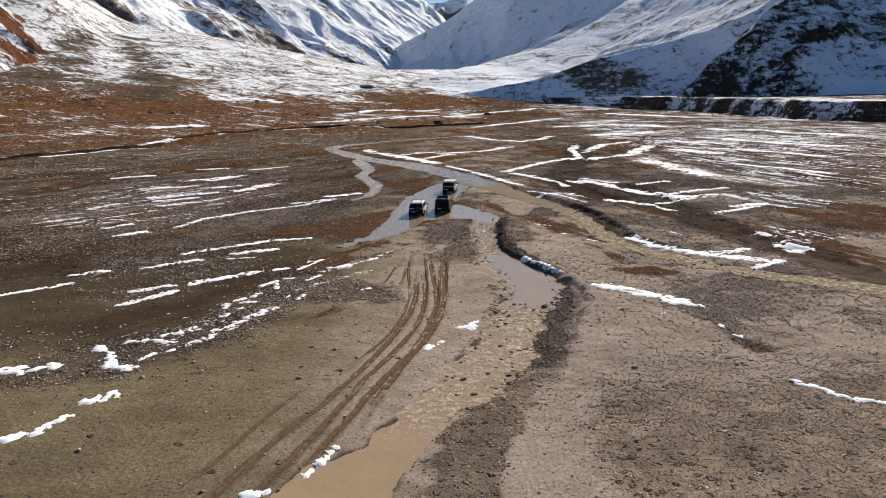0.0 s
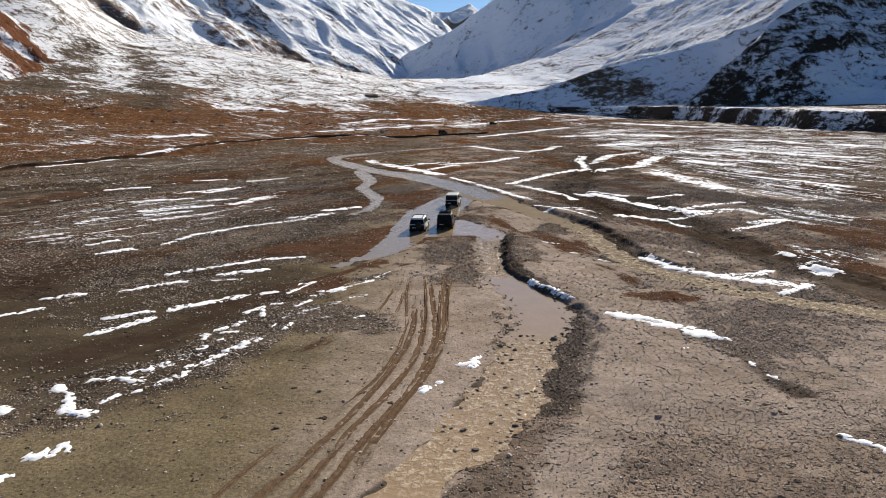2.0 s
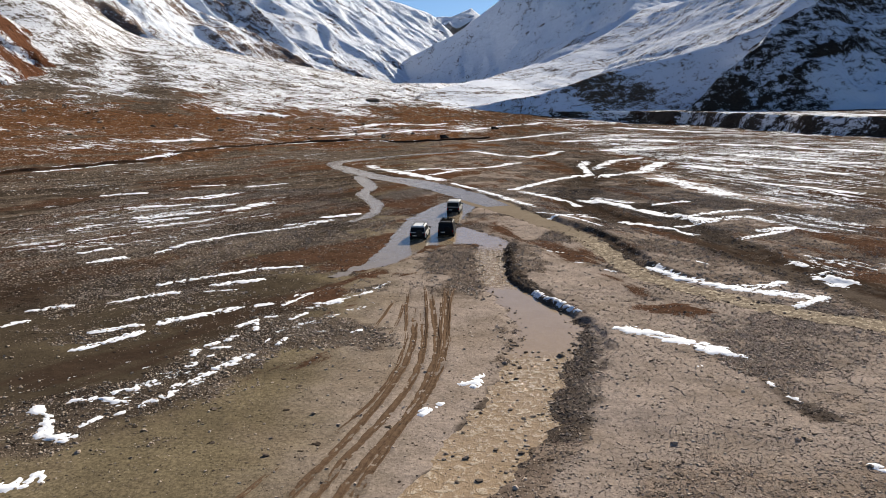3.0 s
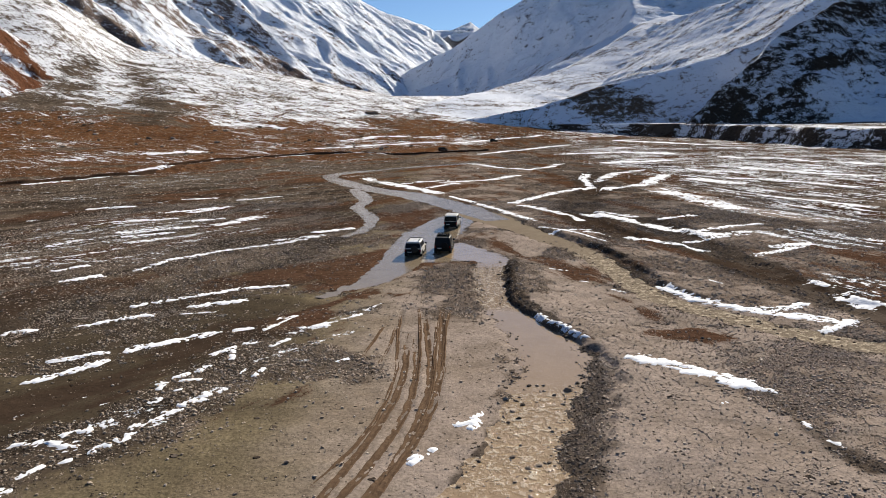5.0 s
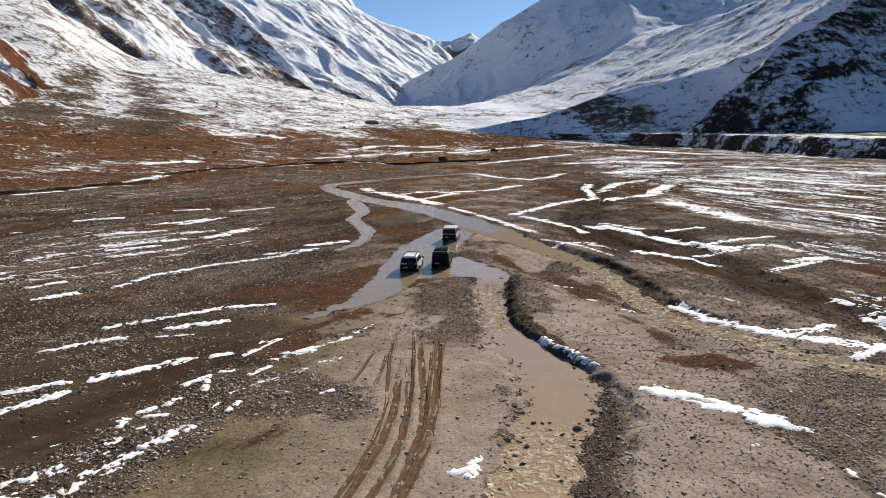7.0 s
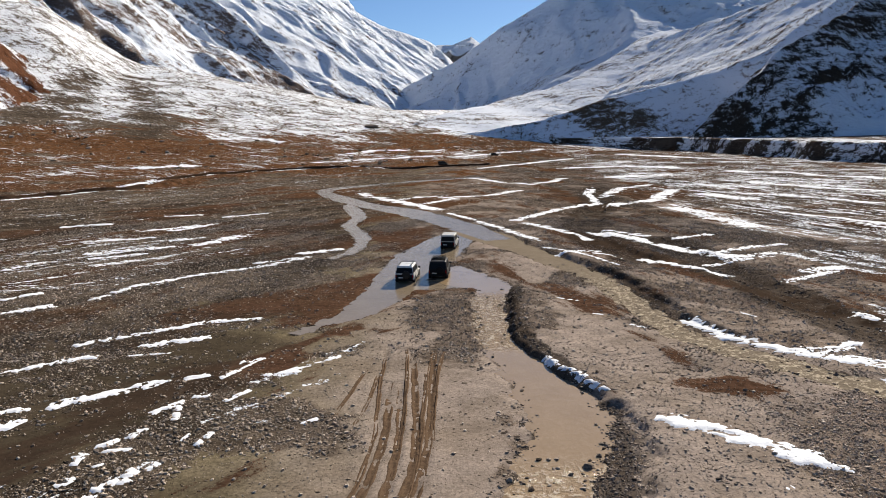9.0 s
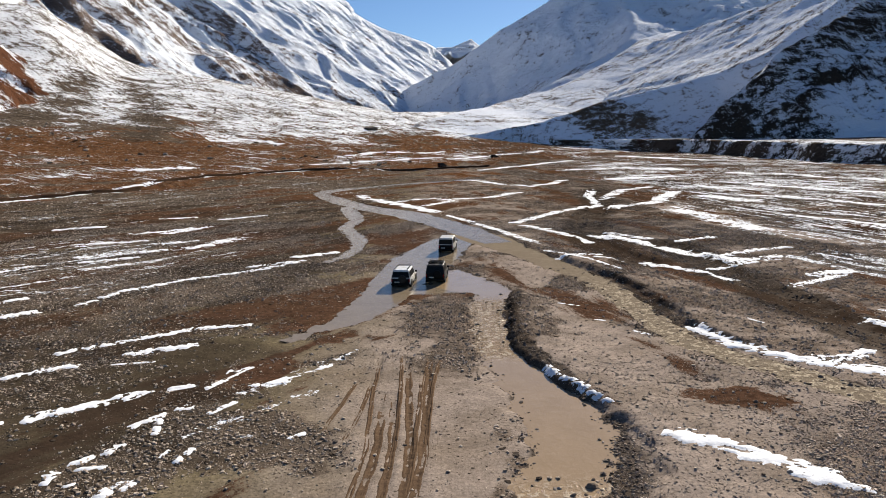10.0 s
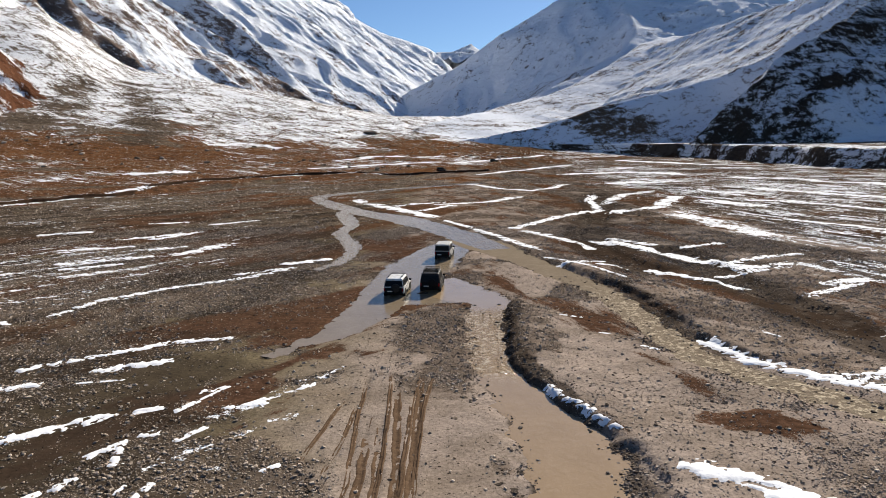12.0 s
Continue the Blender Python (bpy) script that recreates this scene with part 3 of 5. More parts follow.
    wet_dark += 0.8 * band(x, y, [(67.5, 235), (68, 205)], 6) + 0.7 * band(x, y, [(18.9, 86), (19.3, 74), (19.6, 67), (21.5, 64)], 1.4)
    wet_dark += 1.1 * band(x, y, BANK_NORTH, 1.5) + 0.75 * band(x, y, BANK_GRAVEL, 1.9) + 0.9 * band(x, y, [(17.6, 46.4), (17.9, 42.8), (18.1, 39.8), (18.7, 36.8)], 1.0)
    # Regions darkened in colour; the first term paints the near-left corner's shade.
    wet_dark += 0.3 * step(-9, -15, x) * step(38, 30, y) + 0.34 * step(-9, -18, x) * step(100, 60, y) * step(32, 42, y) + 0.40 * step(-1.5, -8, x + 0.12 * (y - 40)) * step(80, 56, y) * (0.25 + 0.75 * step(30, 44, y)) + 0.32 * step(70, 110, y) * step(12, 34, x) + 0.16 * step(70, 110, y)
    wet_dark += 0.25 * blob(x, y, 17.0, 54.6, 3.1, 1.4) - 0.35 * blob(x, y, 15, 25, 7, 6) - 0.3 * blob(x, y, 21, 46, 9, 9)
    right = 0.72 * step(14, 50, x - 0.10 * y) * step(66, 110, y)
    snow = -0.62 + 0.98 * right + 0.28 * step(95, 210, y) * step(-10, 30, x) + 0.44 * step(56, 90, y) * step(-10, -30, x) * step(10, -10, u)
    snow += 0.62 * step(0, 20, u) + 0.52 * step(100, 210, u + 50 * vnoise(x / 55, y / 55, 71)) + 0.14 * step(190, 380, u + 70 * vnoise(x / 70, y / 50, 72)) + 0.06 * step(420, 620, u)
    snow += 0.12 * step(250, 420, y) * step(-40, 120, x) * step(60, 0, u)
    snow -= 0.55 * blob(x, y, 70, 600, 110, 170) + 0.55 * blob(x, y, -215, 370, 110, 120) + 0.25 * step(230, 330, y) * step(60, 120, x)
    snow += 0.62 * band(x, y, [(-19, 40), (-14, 45), (-10, 52), (-6, 60)], 5.5) + 0.35 * blob(x, y, -40, 100, 16, 22)
    dist, _, side = near_line(x, y, BANK)
    v = -dist * side
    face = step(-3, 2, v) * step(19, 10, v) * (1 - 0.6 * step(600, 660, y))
    snow += 0.12 * step(-2, 6, v) - face * (0.55 + 1.9 * np.clip(fbm(x / 31 + v / 22, y / 37, 4, 75), -0.4, 1)) - 0.15 * step(15, 24, v)
    dark = fbm((0.79 * x - 0.61 * y) / 5, (0.61 * x + 0.79 * y) / 26, 4, 57)
    # More darkening of the left flats, even and in streaks.
    wet_dark += 0.25 * step(-9, -13, x) * step(46, 53, y) * step(74, 64, y)
    wet_dark += (0.15 + 1.1 * np.clip(dark, 0, 1)) * step(-8, -14, x) * step(66, 82, y) * step(190, 160, y)
    # The steep bank's face and the rock trails are made darker.
    wet_dark += 1.3 * face + 0.35 * trails
    snow -= 0.55 * trails + 0.22 * step(480, 640, u)
    top = step(7, 10, v) * step(70, 45, v)
    snow += 0.45 * top
    brown -= 1.2 * step(-4, 2, v) * step(90, 60, v)
    brown += 0.2 * blob(x, y, 28, 94, 4, 9)
    pale = band(x, y, [(47.6, 154), (47.5, 139.5), (48.3, 130), (48.7, 121), (51.3, 115), (54.4, 110), (58, 103)], 5)
    grav, wet_dark, brown = grav - 0.5 * pale, wet_dark - 0.7 * pale, brown - 0.6 * pale
    snow += 0.55 * pale * step(118, 132, y) + 0.65 * blob(x, y, 46, 93, 8, 8) + 0.75 * blob(x, y, 39, 68, 5, 6) + 0.35 * blob(x, y, 60, 118, 12, 14)
    snow -= 2.0 * step(1.2, 0.2, wat)
    return grav, brown, wet_dark, snow


gx = spread(-2600, 2600, -16, 21, 0.22, 1.04)
gy = spread(-900, 3600, 24, 66, 0.22, 1.016)
GX, GY = np.meshgrid(gx, gy)
GZ = ground_z(GX, GY)
GU = fan_u(GX, GY)
bank_dist, _, bank_side = near_line(GX, GY, BANK)
GZ = GZ - 5.0 * step(-13, -8, -bank_dist * bank_side) * step(23, 18, -bank_dist * bank_side) * step(100, 170, GY) * step(830, 760, GY)
ground_mesh, _ = grid_mesh("ground", GX, GY, GZ)
for key, values in zip(("gravel", "brown", "wet_dark", "snow"), cover(GX, GY, GU)):
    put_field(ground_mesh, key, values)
put_field(ground_mesh, "far", step(100, 280, GY))
ground_mesh.materials.append(MAT_GROUND)
ground = tagged(new("ground", ground_mesh), "broad braided river plain of sand, gravel, brown turf and old snow", "ground", kind="structure")

# ---- terrace ----
def terrace():
    """The steep edge of the terrace, in finer steps than the plain."""
    p = smooth_line([b for b in BANK if b[1] < 900], 2.5)
    d = np.gradient(p, axis=0)
    d /= np.linalg.norm(d, axis=1)[:, None]
    off = np.r_[np.arange(-22, -10, 2.0), np.arange(-10, 16, 0.7), np.arange(16, 32, 2.0)]
    X, Y = p[:, :1] + d[:, 1:] * off, p[:, 1:] - d[:, :1] * off
    Z = ground_z(X, Y) + 0.03 + 0.5 * step(-12, -4, off) * step(20, 12, off) * fbm(X / 5, Y / 5, 4, 27)
    me, _ = grid_mesh("terrace_bank", X, Y, Z)
    for key, values in zip(("gravel", "brown", "wet_dark", "snow"), cover(X, Y, fan_u(X, Y))):
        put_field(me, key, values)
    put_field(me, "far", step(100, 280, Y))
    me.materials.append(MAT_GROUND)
    return tagged(new("terrace_bank", me), "steep dark terrace bank with snow in its hollows", "bank", kind="structure")


terrace()

# ---- turf bank ----
def turf_bank(line, height):
    """A low undercut bank along a line, with a ragged lip."""
    p = smooth_line(line, 0.8)
    d = np.gradient(p, axis=0)
    d /= np.linalg.norm(d, axis=1)[:, None]
    out = np.stack([d[:, 1], -d[:, 0]], 1)
    run = np.arange(len(p)) * 0.8
    wob = 0.6 * fbm(run / 9, run * 0, 4, 91)
    h = height * np.clip(0.8 + 0.35 * fbm(run / 14, run * 0 + 5, 3, 92), 0.35, 1.3)
    X, Y, Z = [], [], []
    for off, up in ((1.3, -0.4), (0.7, 0.12), (0.15, 0.45), (0.3, 0.85), (0.0, 1.0), (-1.0, 0.97), (-3.0, 0.55), (-6.0, -0.3)):
        x, y = p[:, 0] + out[:, 0] * (off + wob), p[:, 1] + out[:, 1] * (off + wob)
        X.append(x)
        Y.append(y)
        Z.append(land(p[:, 0] + out[:, 0] * (3 + wob), p[:, 1] + out[:, 1] * (3 + wob)) * (up < 0.9) + (land(x, y) * 0 + land(p[:, 0] + out[:, 0] * (3 + wob), p[:, 1] + out[:, 1] * (3 + wob))) * (up >= 0.9) + h * up)
    me, _ = grid_mesh("turf_bank", np.array(X), np.array(Y), np.array(Z))
    put_field(me, "brown", np.full(np.array(X).shape, 1.0))
    # Darker rows on the undercut face, none from the lip back.
    put_field(me, "wet_dark", np.repeat(np.array([0.5, 0.6, 0.6, 0.5, 0.0, 0.0, 0.0, 0.0])[:, None], len(p), 1))
    put_field(me, "snow", np.repeat(np.array([-1.0, -1.0, -1.0, -0.6, 0.15, 0.25, 0.0, -0.3])[:, None], len(p), 1))
    me.materials.append(MAT_GROUND)
    return tagged(new("turf_bank", me), "low eroded brown turf bank edged with snow", "bank", kind="structure")


turf_bank([(-150, 118), (-112, 160), (-97.8, 190), (-88, 212), (-82, 236), (-66, 270), (-48, 293), (0, 329), (24, 352)], 1.15)

# ---- water ----
def stream(line, label, chop, mat):
    """A water sheet along a course, a little wider than its bed, so that the banks cut its edge."""
    p = line
    d = np.gradient(p[:, :2], axis=0)
    d /= np.maximum(np.linalg.norm(d, axis=1), 1e-6)[:, None]
    side = np.stack([-d[:, 1], d[:, 0]], 1)
    t = np.linspace(-1, 1, 9)
    half = p[:, 2:3] / 2 + 0.75
    X, Y = p[:, :1] + side[:, :1] * half * t, p[:, 1:2] + side[:, 1:] * half * t
    me, _ = grid_mesh("stream", X, Y, np.full(X.shape, WATER_Z))
    put_field(me, "chop", np.clip(chop(X, Y), 0, 1))
    me.materials.append(mat)
    return tagged(new("stream", me), label, "stream", kind="structure")


def chop_main(x, y):
    return 0.12 + 0.9 * step(60, 64, y) * step(80, 74, y) + 0.45 * step(36, 33, y) * step(26, 30, y) + 0.55 * step(33, 37, y) * step(47, 44, y)


for k, (line, label, chop) in enumerate((
        (COURSES[0], "muddy brown stream winding through sand and gravel", chop_main),
        (COURSES[1], "shallow grey ford pool with a silty bed", lambda x, y: 0.15 + 0 * x),
        (COURSES[2], "shallow gravelly side stream along a snow-edged bank", lambda x, y: 0.2 + 0.5 * step(90, 78, y)),
        (COURSES[3], "grey upper stream bending across the plain", lambda x, y: 0.2 + 0 * x),
        (COURSES[4], "narrow winding side channel with brown banks", lambda x, y: 0.2 + 0 * x),
        (COURSES[5], "still grey pool on distant gravel", lambda x, y: 0.1 + 0 * x),
        (COURSES[6], "shallow silty water stirred up in the ford", lambda x, y: 0.2 + 0 * x))):
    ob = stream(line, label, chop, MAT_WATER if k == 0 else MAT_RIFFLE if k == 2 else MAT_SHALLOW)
    ob.location.z = 0.004 * k if k < 6 else -0.004

# ---- mountains ----
def crag(x, y, octaves, seed):
    """Sharp ridges with smooth hollows, about 0 to 2."""
    out, w, amp = 0.0, 1.0, 1.0
    for k in range(octaves):
        v = (1 - np.abs(vnoise(x * 2 ** k + 3.7 * k, y * 2 ** k, seed + k))) ** 2 * w
        out = out + amp * v
        w = np.clip(v * 1.7, 0, 1)
        amp *= 0.62
    return out


def ridge(x, y, crest, tan_right, tan_left, size, depth, seed, fall, gap):
    """Height of a ridge over its crest line (rows x, y, z): it falls off by the two slopes, with crags of the given size and depth
    that run down its sides. A slope of three numbers is gentle for a width and then steep. Gives also a mask of the crags."""
    p = smooth_line(crest, 40)
    wx, wy = x + size * 0.2 * fbm(x / (size * 2.6), y / (size * 2.6), 3, seed + 40), y + size * 0.2 * fbm(x / (size * 2.6), y / (size * 2.6), 3, seed + 50)
    dist, rest, side = near_line(wx, wy, p)
    drop = tan_right * dist if not isinstance(tan_right, tuple) else tan_right[0] * np.minimum(dist, tan_right[1]) + tan_right[2] * np.maximum(dist - tan_right[1], 0)
    drop = np.where(side > 0, tan_left * dist, drop)
    fx, fy = math.sin(radians(fall)), -math.cos(radians(fall))
    s, d = -fy * x + fx * y, fx * x + fy * y
    s = s + size * 0.5 * vnoise(x / (size * 1.9), y / (size * 1.9), seed) + size * 0.16 * vnoise(x / (size * 0.6), y / (size * 0.6), seed + 1)
    c = crag(s / size, d / (size * 2.3), max(2, min(6, int(math.log2(size / gap)) + 1)), seed)
    c = (c - c.mean()) / c.std()
    return rest[..., 0] - drop + depth * (c - 1.3) * step(0, size * 0.8, dist), c


def mountain(name, label, box, gap, ridges, fall, mat, rock):
    """ridges: rows of crest, slope on the right, slope on the left, size and depth of the crags. fall: the way they run down, degrees right of -y.
    rock(x, y, z, steep, crag): how bare it is, from 0 to 1."""
    x0, x1, y0, y1 = box
    X, Y = np.meshgrid(np.arange(x0, x1, gap), np.arange(y0, y1, gap))
    Z, C = np.full(X.shape, -1e9), np.zeros(X.shape)
    for k, (crest, tr, tl, size, depth) in enumerate(ridges):
        z, c = ridge(X, Y, crest, tr, tl, size, depth, 101 + 17 * k + len(label), fall, gap)
        C = np.where(z > Z, c, C)
        Z = np.maximum(Z, z)
    base = land(X, Y)
    Z = Z + gap * 0.10 * fbm(X / (gap * 5), Y / (gap * 5), 4, 88)
    me, used = grid_mesh(name, X, Y, Z, Z > base - 2)
    dy, dx = np.gradient(Z, gap)
    put_field(me, "rock", rock(X, Y, Z, np.hypot(dx, dy), C).reshape(-1)[used])
    me.materials.append(mat)
    return tagged(new(name, me), label, "mountain", kind="structure")


SCREE = [(217, 600, 18), (251, 612, 46), (301, 640, 84), (356, 690, 110), (416, 750, 135), (498, 830, 170), (587, 900, 213), (737, 1000, 290)]
SCREE_RIB = [(x + 8, y - 9) for x, y, _ in SCREE]
SHOULDER = [(102, 709, 28), (152, 732, 43), (210, 755, 59), (335, 812, 90), (450, 893, 143), (605, 996, 239)]
SHOULDER_TOP = [(-20, 760, 30), (12, 819, 40), (85, 969, 60), (200, 1119, 96), (356, 1319, 180), (557, 1619, 262), (912, 2019, 402)]
BLUE = [(-206, 1799, 62), (-118, 1819, 120), (5, 1819, 190), (101, 1819, 248), (276, 1839, 358), (340, 1850, 396), (468, 1869, 428), (650, 1900, 432), (936, 1969, 400)]
BLUE_SPUR = [(20, 1099, 45), (72, 1139, 60), (177, 1239, 98), (300, 1359, 158), (405, 1500, 235), (468, 1869, 400)]
BLUE_SPUR_B = [(-119, 1619, 64), (26, 1699, 125), (169, 1769, 225), (258, 1809, 312)]
LEFT_TOP = [(-1200, 500, 600), (-1040, 850, 560), (-940, 1250, 540), (-860, 1619, 530), (-720, 1900, 530), (-600, 2219, 555), (-480, 2719, 564), (-429, 3019, 578)]
HEAD = [(-625, 3319, 749), (-486, 3419, 654), (-327, 3419, 543), (-167, 3469, 506), (-59, 3619, 479), (54, 3519, 370)]
HEAD_SPUR = [(-327, 3419, 543), (-212, 2919, 323), (-104, 2519, 181)]
PEAK = [(-141, 4319, 520), (-19, 4319, 563), (66, 4269, 556), (135, 4269, 578), (194, 4219, 597), (235, 4219, 570), (404, 4219, 454)]
RED = [(-440, 480, 165), (-394, 579, 120), (-382, 604, 108), (-371, 634, 91), (-367, 669, 78)]

mountain("mountain", "dark bare scree slope streaked with thin snow", (130, 900, 420, 1000), 2.5,
         [(SCREE, 0.92, 0.9, 34, 2.6)], -55, MAT_DARK,
         lambda x, y, z, st, c: 0.30 + 0.12 * c + 0.8 * fbm((0.88 * y - 0.48 * x) / 30, (0.88 * x + 0.48 * y) / 260, 3, 207)
         + 0.45 * band(x, y, SCREE_RIB, 26) + 0.5 * band(x, y, [(276, 571), (314, 604), (349, 635), (384, 655), (470, 700)], 20) - 0.35 * band(x, y, [(261, 591), (301, 618), (337, 641), (372, 661)], 9) - 0.5 * blob(x, y, 352, 600, 36, 26))
mountain("mountain", "rounded snowy shoulder with a dark shaded flank", (-80, 1100, 620, 2200), 5.0,
         [(SHOULDER, 0.85, 0.14, 40, 0.7), (SHOULDER_TOP, 0.20, 0.5, 90, 0.35)], -45, MAT_SHOULDER,
         lambda x, y, z, st, c: 0.15 + 0.08 * c + 0.36 * fbm((0.8 * y - 0.6 * x) / 38, (0.8 * x + 0.6 * y) / 240, 4, 211) + 1.0 * step(1.1, 0.4, np.hypot((x - 170) / 65, (y - 722) / 34)))
mountain("mountain", "tall smooth mountain of blue shaded snow", (-420, 1300, 1000, 2300), 7.0,
         [(BLUE, 0.62, 0.6, 90, 4), (BLUE_SPUR, (0.30, 90, 0.8), 0.70, 70, 3), (BLUE_SPUR_B, (0.3, 40, 0.7), 0.6, 70, 3)], -52, MAT_BLUE,
         lambda x, y, z, st, c: -0.16 + 0.08 * c + 0.30 * fbm(x / 90, y / 90, 3, 221))
def spur(x, y, z, length, rise):
    """A spur that comes down from the range's crest and stands out of its side by rise."""
    t = np.linspace(0, 1, 6)
    drop = 0.70 * length * t * 0.93
    return [(x + 0.93 * length * a + 0.05 * length * math.sin(5 * a + y), y - 0.37 * length * a, z - b + rise * math.sin(math.pi * min(1, a * 1.25)) ** 0.7) for a, b in zip(t[:5], drop[:5])]


SPURS = [spur(-1040, 1010, 556, 640, 22), spur(-990, 1180, 548, 640, 34), spur(-950, 1420, 538, 680, 30), spur(-880, 1700, 530, 700, 52), spur(-790, 1990, 530, 680, 30), spur(-690, 2240, 540, 640, 42), spur(-600, 2560, 555, 560, 34), spur(-520, 2860, 565, 520, 30)]
mountain("mountain", "steep snowy mountain with ribs of bare brown rock", (-1400, 60, 340, 3100), 5.5,
         [(LEFT_TOP, 0.70, 0.7, 150, 7)] + [(p, 0.85, 0.95, 80, 5) for p in SPURS], 70, MAT_RANGE,
         lambda x, y, z, st, c: 0.14 + 0.30 * step(0.75, 1.3, st) + 0.10 * c + 0.55 * fbm(x / 110 + 0.3 * vnoise(x / 40, y / 40, 5), y / 110, 4, 231) - 0.52 * step(1250, 1800, y) - 0.16 * step(260, 420, z))
mountain("mountain", "bright snowfield ridge at the valley head", (-900, 400, 2300, 4000), 11.0,
         [(HEAD, 0.45, 0.6, 170, 8), (HEAD_SPUR, 0.4, 0.5, 130, 5)], 35, MAT_FAR,
         lambda x, y, z, st, c: -0.35 + 0.40 * step(0.7, 1.5, st) + 0.15 * fbm(x / 150, y / 150, 3, 241))
mountain("mountain", "distant snow peak closing the valley", (-400, 700, 3900, 4700), 11.0,
         [(PEAK, 0.36, 0.6, 140, 9)], 10, MAT_FAR,
         lambda x, y, z, st, c: -0.3 + 0.4 * step(0.7, 1.5, st))
mountain("hill", "reddish brown bare hillside with snow-filled gullies", (-620, -240, 380, 760), 2.4,
         [(RED, 0.72, 0.5, 40, 2.5)], 70, MAT_RED,
         lambda x, y, z, st, c: 0.85 + 0.10 * c + 1.1 * fbm((0.94 * y + 0.34 * x) / 30, (0.94 * x - 0.34 * y) / 120, 3, 251))

# ---- snow patches ----
def snow_patch(label, pts, width, broken=0.0, thick=0.06):
    """A patch of old snow along a line, with a ragged edge; broken: how far it has melted into pieces."""
    size = 0.09 + 0.0016 * pts[0][1]
    p = smooth_line(pts, size)
    reach = width * 1.05 + 2 * size
    d = np.gradient(p, axis=0)
    d /= np.maximum(np.linalg.norm(d, axis=1), 1e-6)[:, None]
    ahead = np.arange(1, int(reach / size) + 1)[:, None] * size
    p = np.vstack([p[0] - d[0] * ahead[::-1], p, p[-1] + d[-1] * ahead])
    d = np.gradient(p, axis=0)
    d /= np.maximum(np.linalg.norm(d, axis=1), 1e-6)[:, None]
    t = np.linspace(-reach, reach, max(7, int(2 * reach / size)))
    X, Y = p[:, :1] - d[:, 1:] * t, p[:, 1:] + d[:, :1] * t
    dist = near_line(X, Y, pts)[0]
    seed = int(abs(pts[0][0] * 13 + pts[0][1] * 7)) % 500 + 300
    h = 1 - (dist / (width * 0.55)) ** 2
    h = h + 1.1 * fbm(X / (width * 1.5), Y / (width * 0.9), 3, seed) + 1.35 * fbm(X / (0.32 + width * 0.14), Y / (0.23 + width * 0.1), 4, seed + 5) - broken - 0.15
    h = h - 1.5 * step(width * 0.7, width * 1.0, dist)
    z = ground_z(X, Y) + np.where(h > 0, thick * np.minimum(1, 2.2 * h) * (0.75 + 0.25 * np.clip(h, 0, 1.5)), np.maximum(h * 0.3, -0.05))
    me, _ = grid_mesh("snow_patch", X, Y, z, h > -0.04)
    if not len(me.polygons):
        return None
    me.materials.append(MAT_SNOW)
    return tagged(new("snow_patch", me), label, "snow patch", "snow patches on the plain")


THIN = "long thin strip of old white snow in a shallow rut"
BROAD = "broad bright patch of old snow lying on gravel"
BITS = "broken scraps of melting snow among small stones"
EDGE = "crumbling snow ledge along a stream bank"

# left of the ruts
snow_patch(THIN, [(-29.7, 76.8), (-28.4, 82), (-24.1, 87.9), (-18.8, 92.2), (-15.3, 96.5)], 0.9, 0.1)
snow_patch(BROAD, [(-15.8, 100.2), (-11.7, 103)], 1.5, 0)
snow_patch(BROAD, [(-42.8, 101.5), (-38.5, 104.2), (-34.4, 106.6)], 1.8, 0.25)
snow_patch(BITS, [(-41, 97.9), (-35.9, 101.5)], 1.2, 0.2)
snow_patch(BROAD, [(-31.3, 108.3), (-27.6, 116.3)], 2.4, 0.2)
snow_patch(BITS, [(-36.4, 111.5), (-33.7, 114)], 1.8, 0.35)
snow_patch(BROAD, [(-37.9, 77.5), (-36.4, 79.6)], 1.2, 0.2)
snow_patch(BROAD, [(-34.7, 72.6), (-32.2, 74.7)], 1.2, 0.1)
snow_patch(THIN, [(-37.5, 139.9), (-32.4, 145.7)], 1.8, 0.1)
snow_patch(THIN, [(-49.2, 142.6), (-44.3, 144.9)], 2.0, 0.3)
snow_patch(THIN, [(-24.1, 63.5), (-22.2, 65.1), (-20.1, 66.8), (-17.3, 69.3), (-13.4, 70.3)], 0.75, 0.05)
snow_patch(BROAD, [(-19.2, 63.4), (-17.5, 64.4), (-15.7, 65.2)], 0.95, 0.05)
snow_patch(BROAD, [(-23.3, 60.1), (-21.8, 60.8)], 0.8, 0.1)
snow_patch(BITS, [(-13.9, 56.6), (-12.9, 57.1)], 0.5, 0.0)
snow_patch(BROAD, [(-24.8, 34.6), (-22.9, 35.3), (-21.7, 35.6)], 1.2, 0.2)
snow_patch(THIN, [(-19.8, 26.8), (-18.1, 28), (-17.5, 29.4)], 0.6, 0.0)
snow_patch(BROAD, [(-17.3, 31.2), (-16.4, 31.9)], 0.9, 0.2)
snow_patch(BROAD, [(-20.2, 38.6), (-19.0, 37), (-18.2, 35.6), (-17, 35.3)], 0.7, 0.05)
snow_patch(BROAD, [(-19.6, 52.7), (-17.4, 54.3), (-15.3, 56)], 0.95, 0.05)
snow_patch(THIN, [(-23, 47.2), (-20.2, 50.6)], 0.6, 0.0)
snow_patch(THIN, [(-23.7, 50.7), (-21.2, 52)], 0.5, 0.0)
snow_patch(THIN, [(-33.4, 50.2), (-29.8, 53.3)], 0.6, 0.0)
snow_patch(BITS, [(-30.9, 56.2), (-28.5, 57.2)], 0.8, 0.2)
snow_patch(THIN, [(-25.9, 58), (-22.2, 60.9)], 0.7, 0.2)
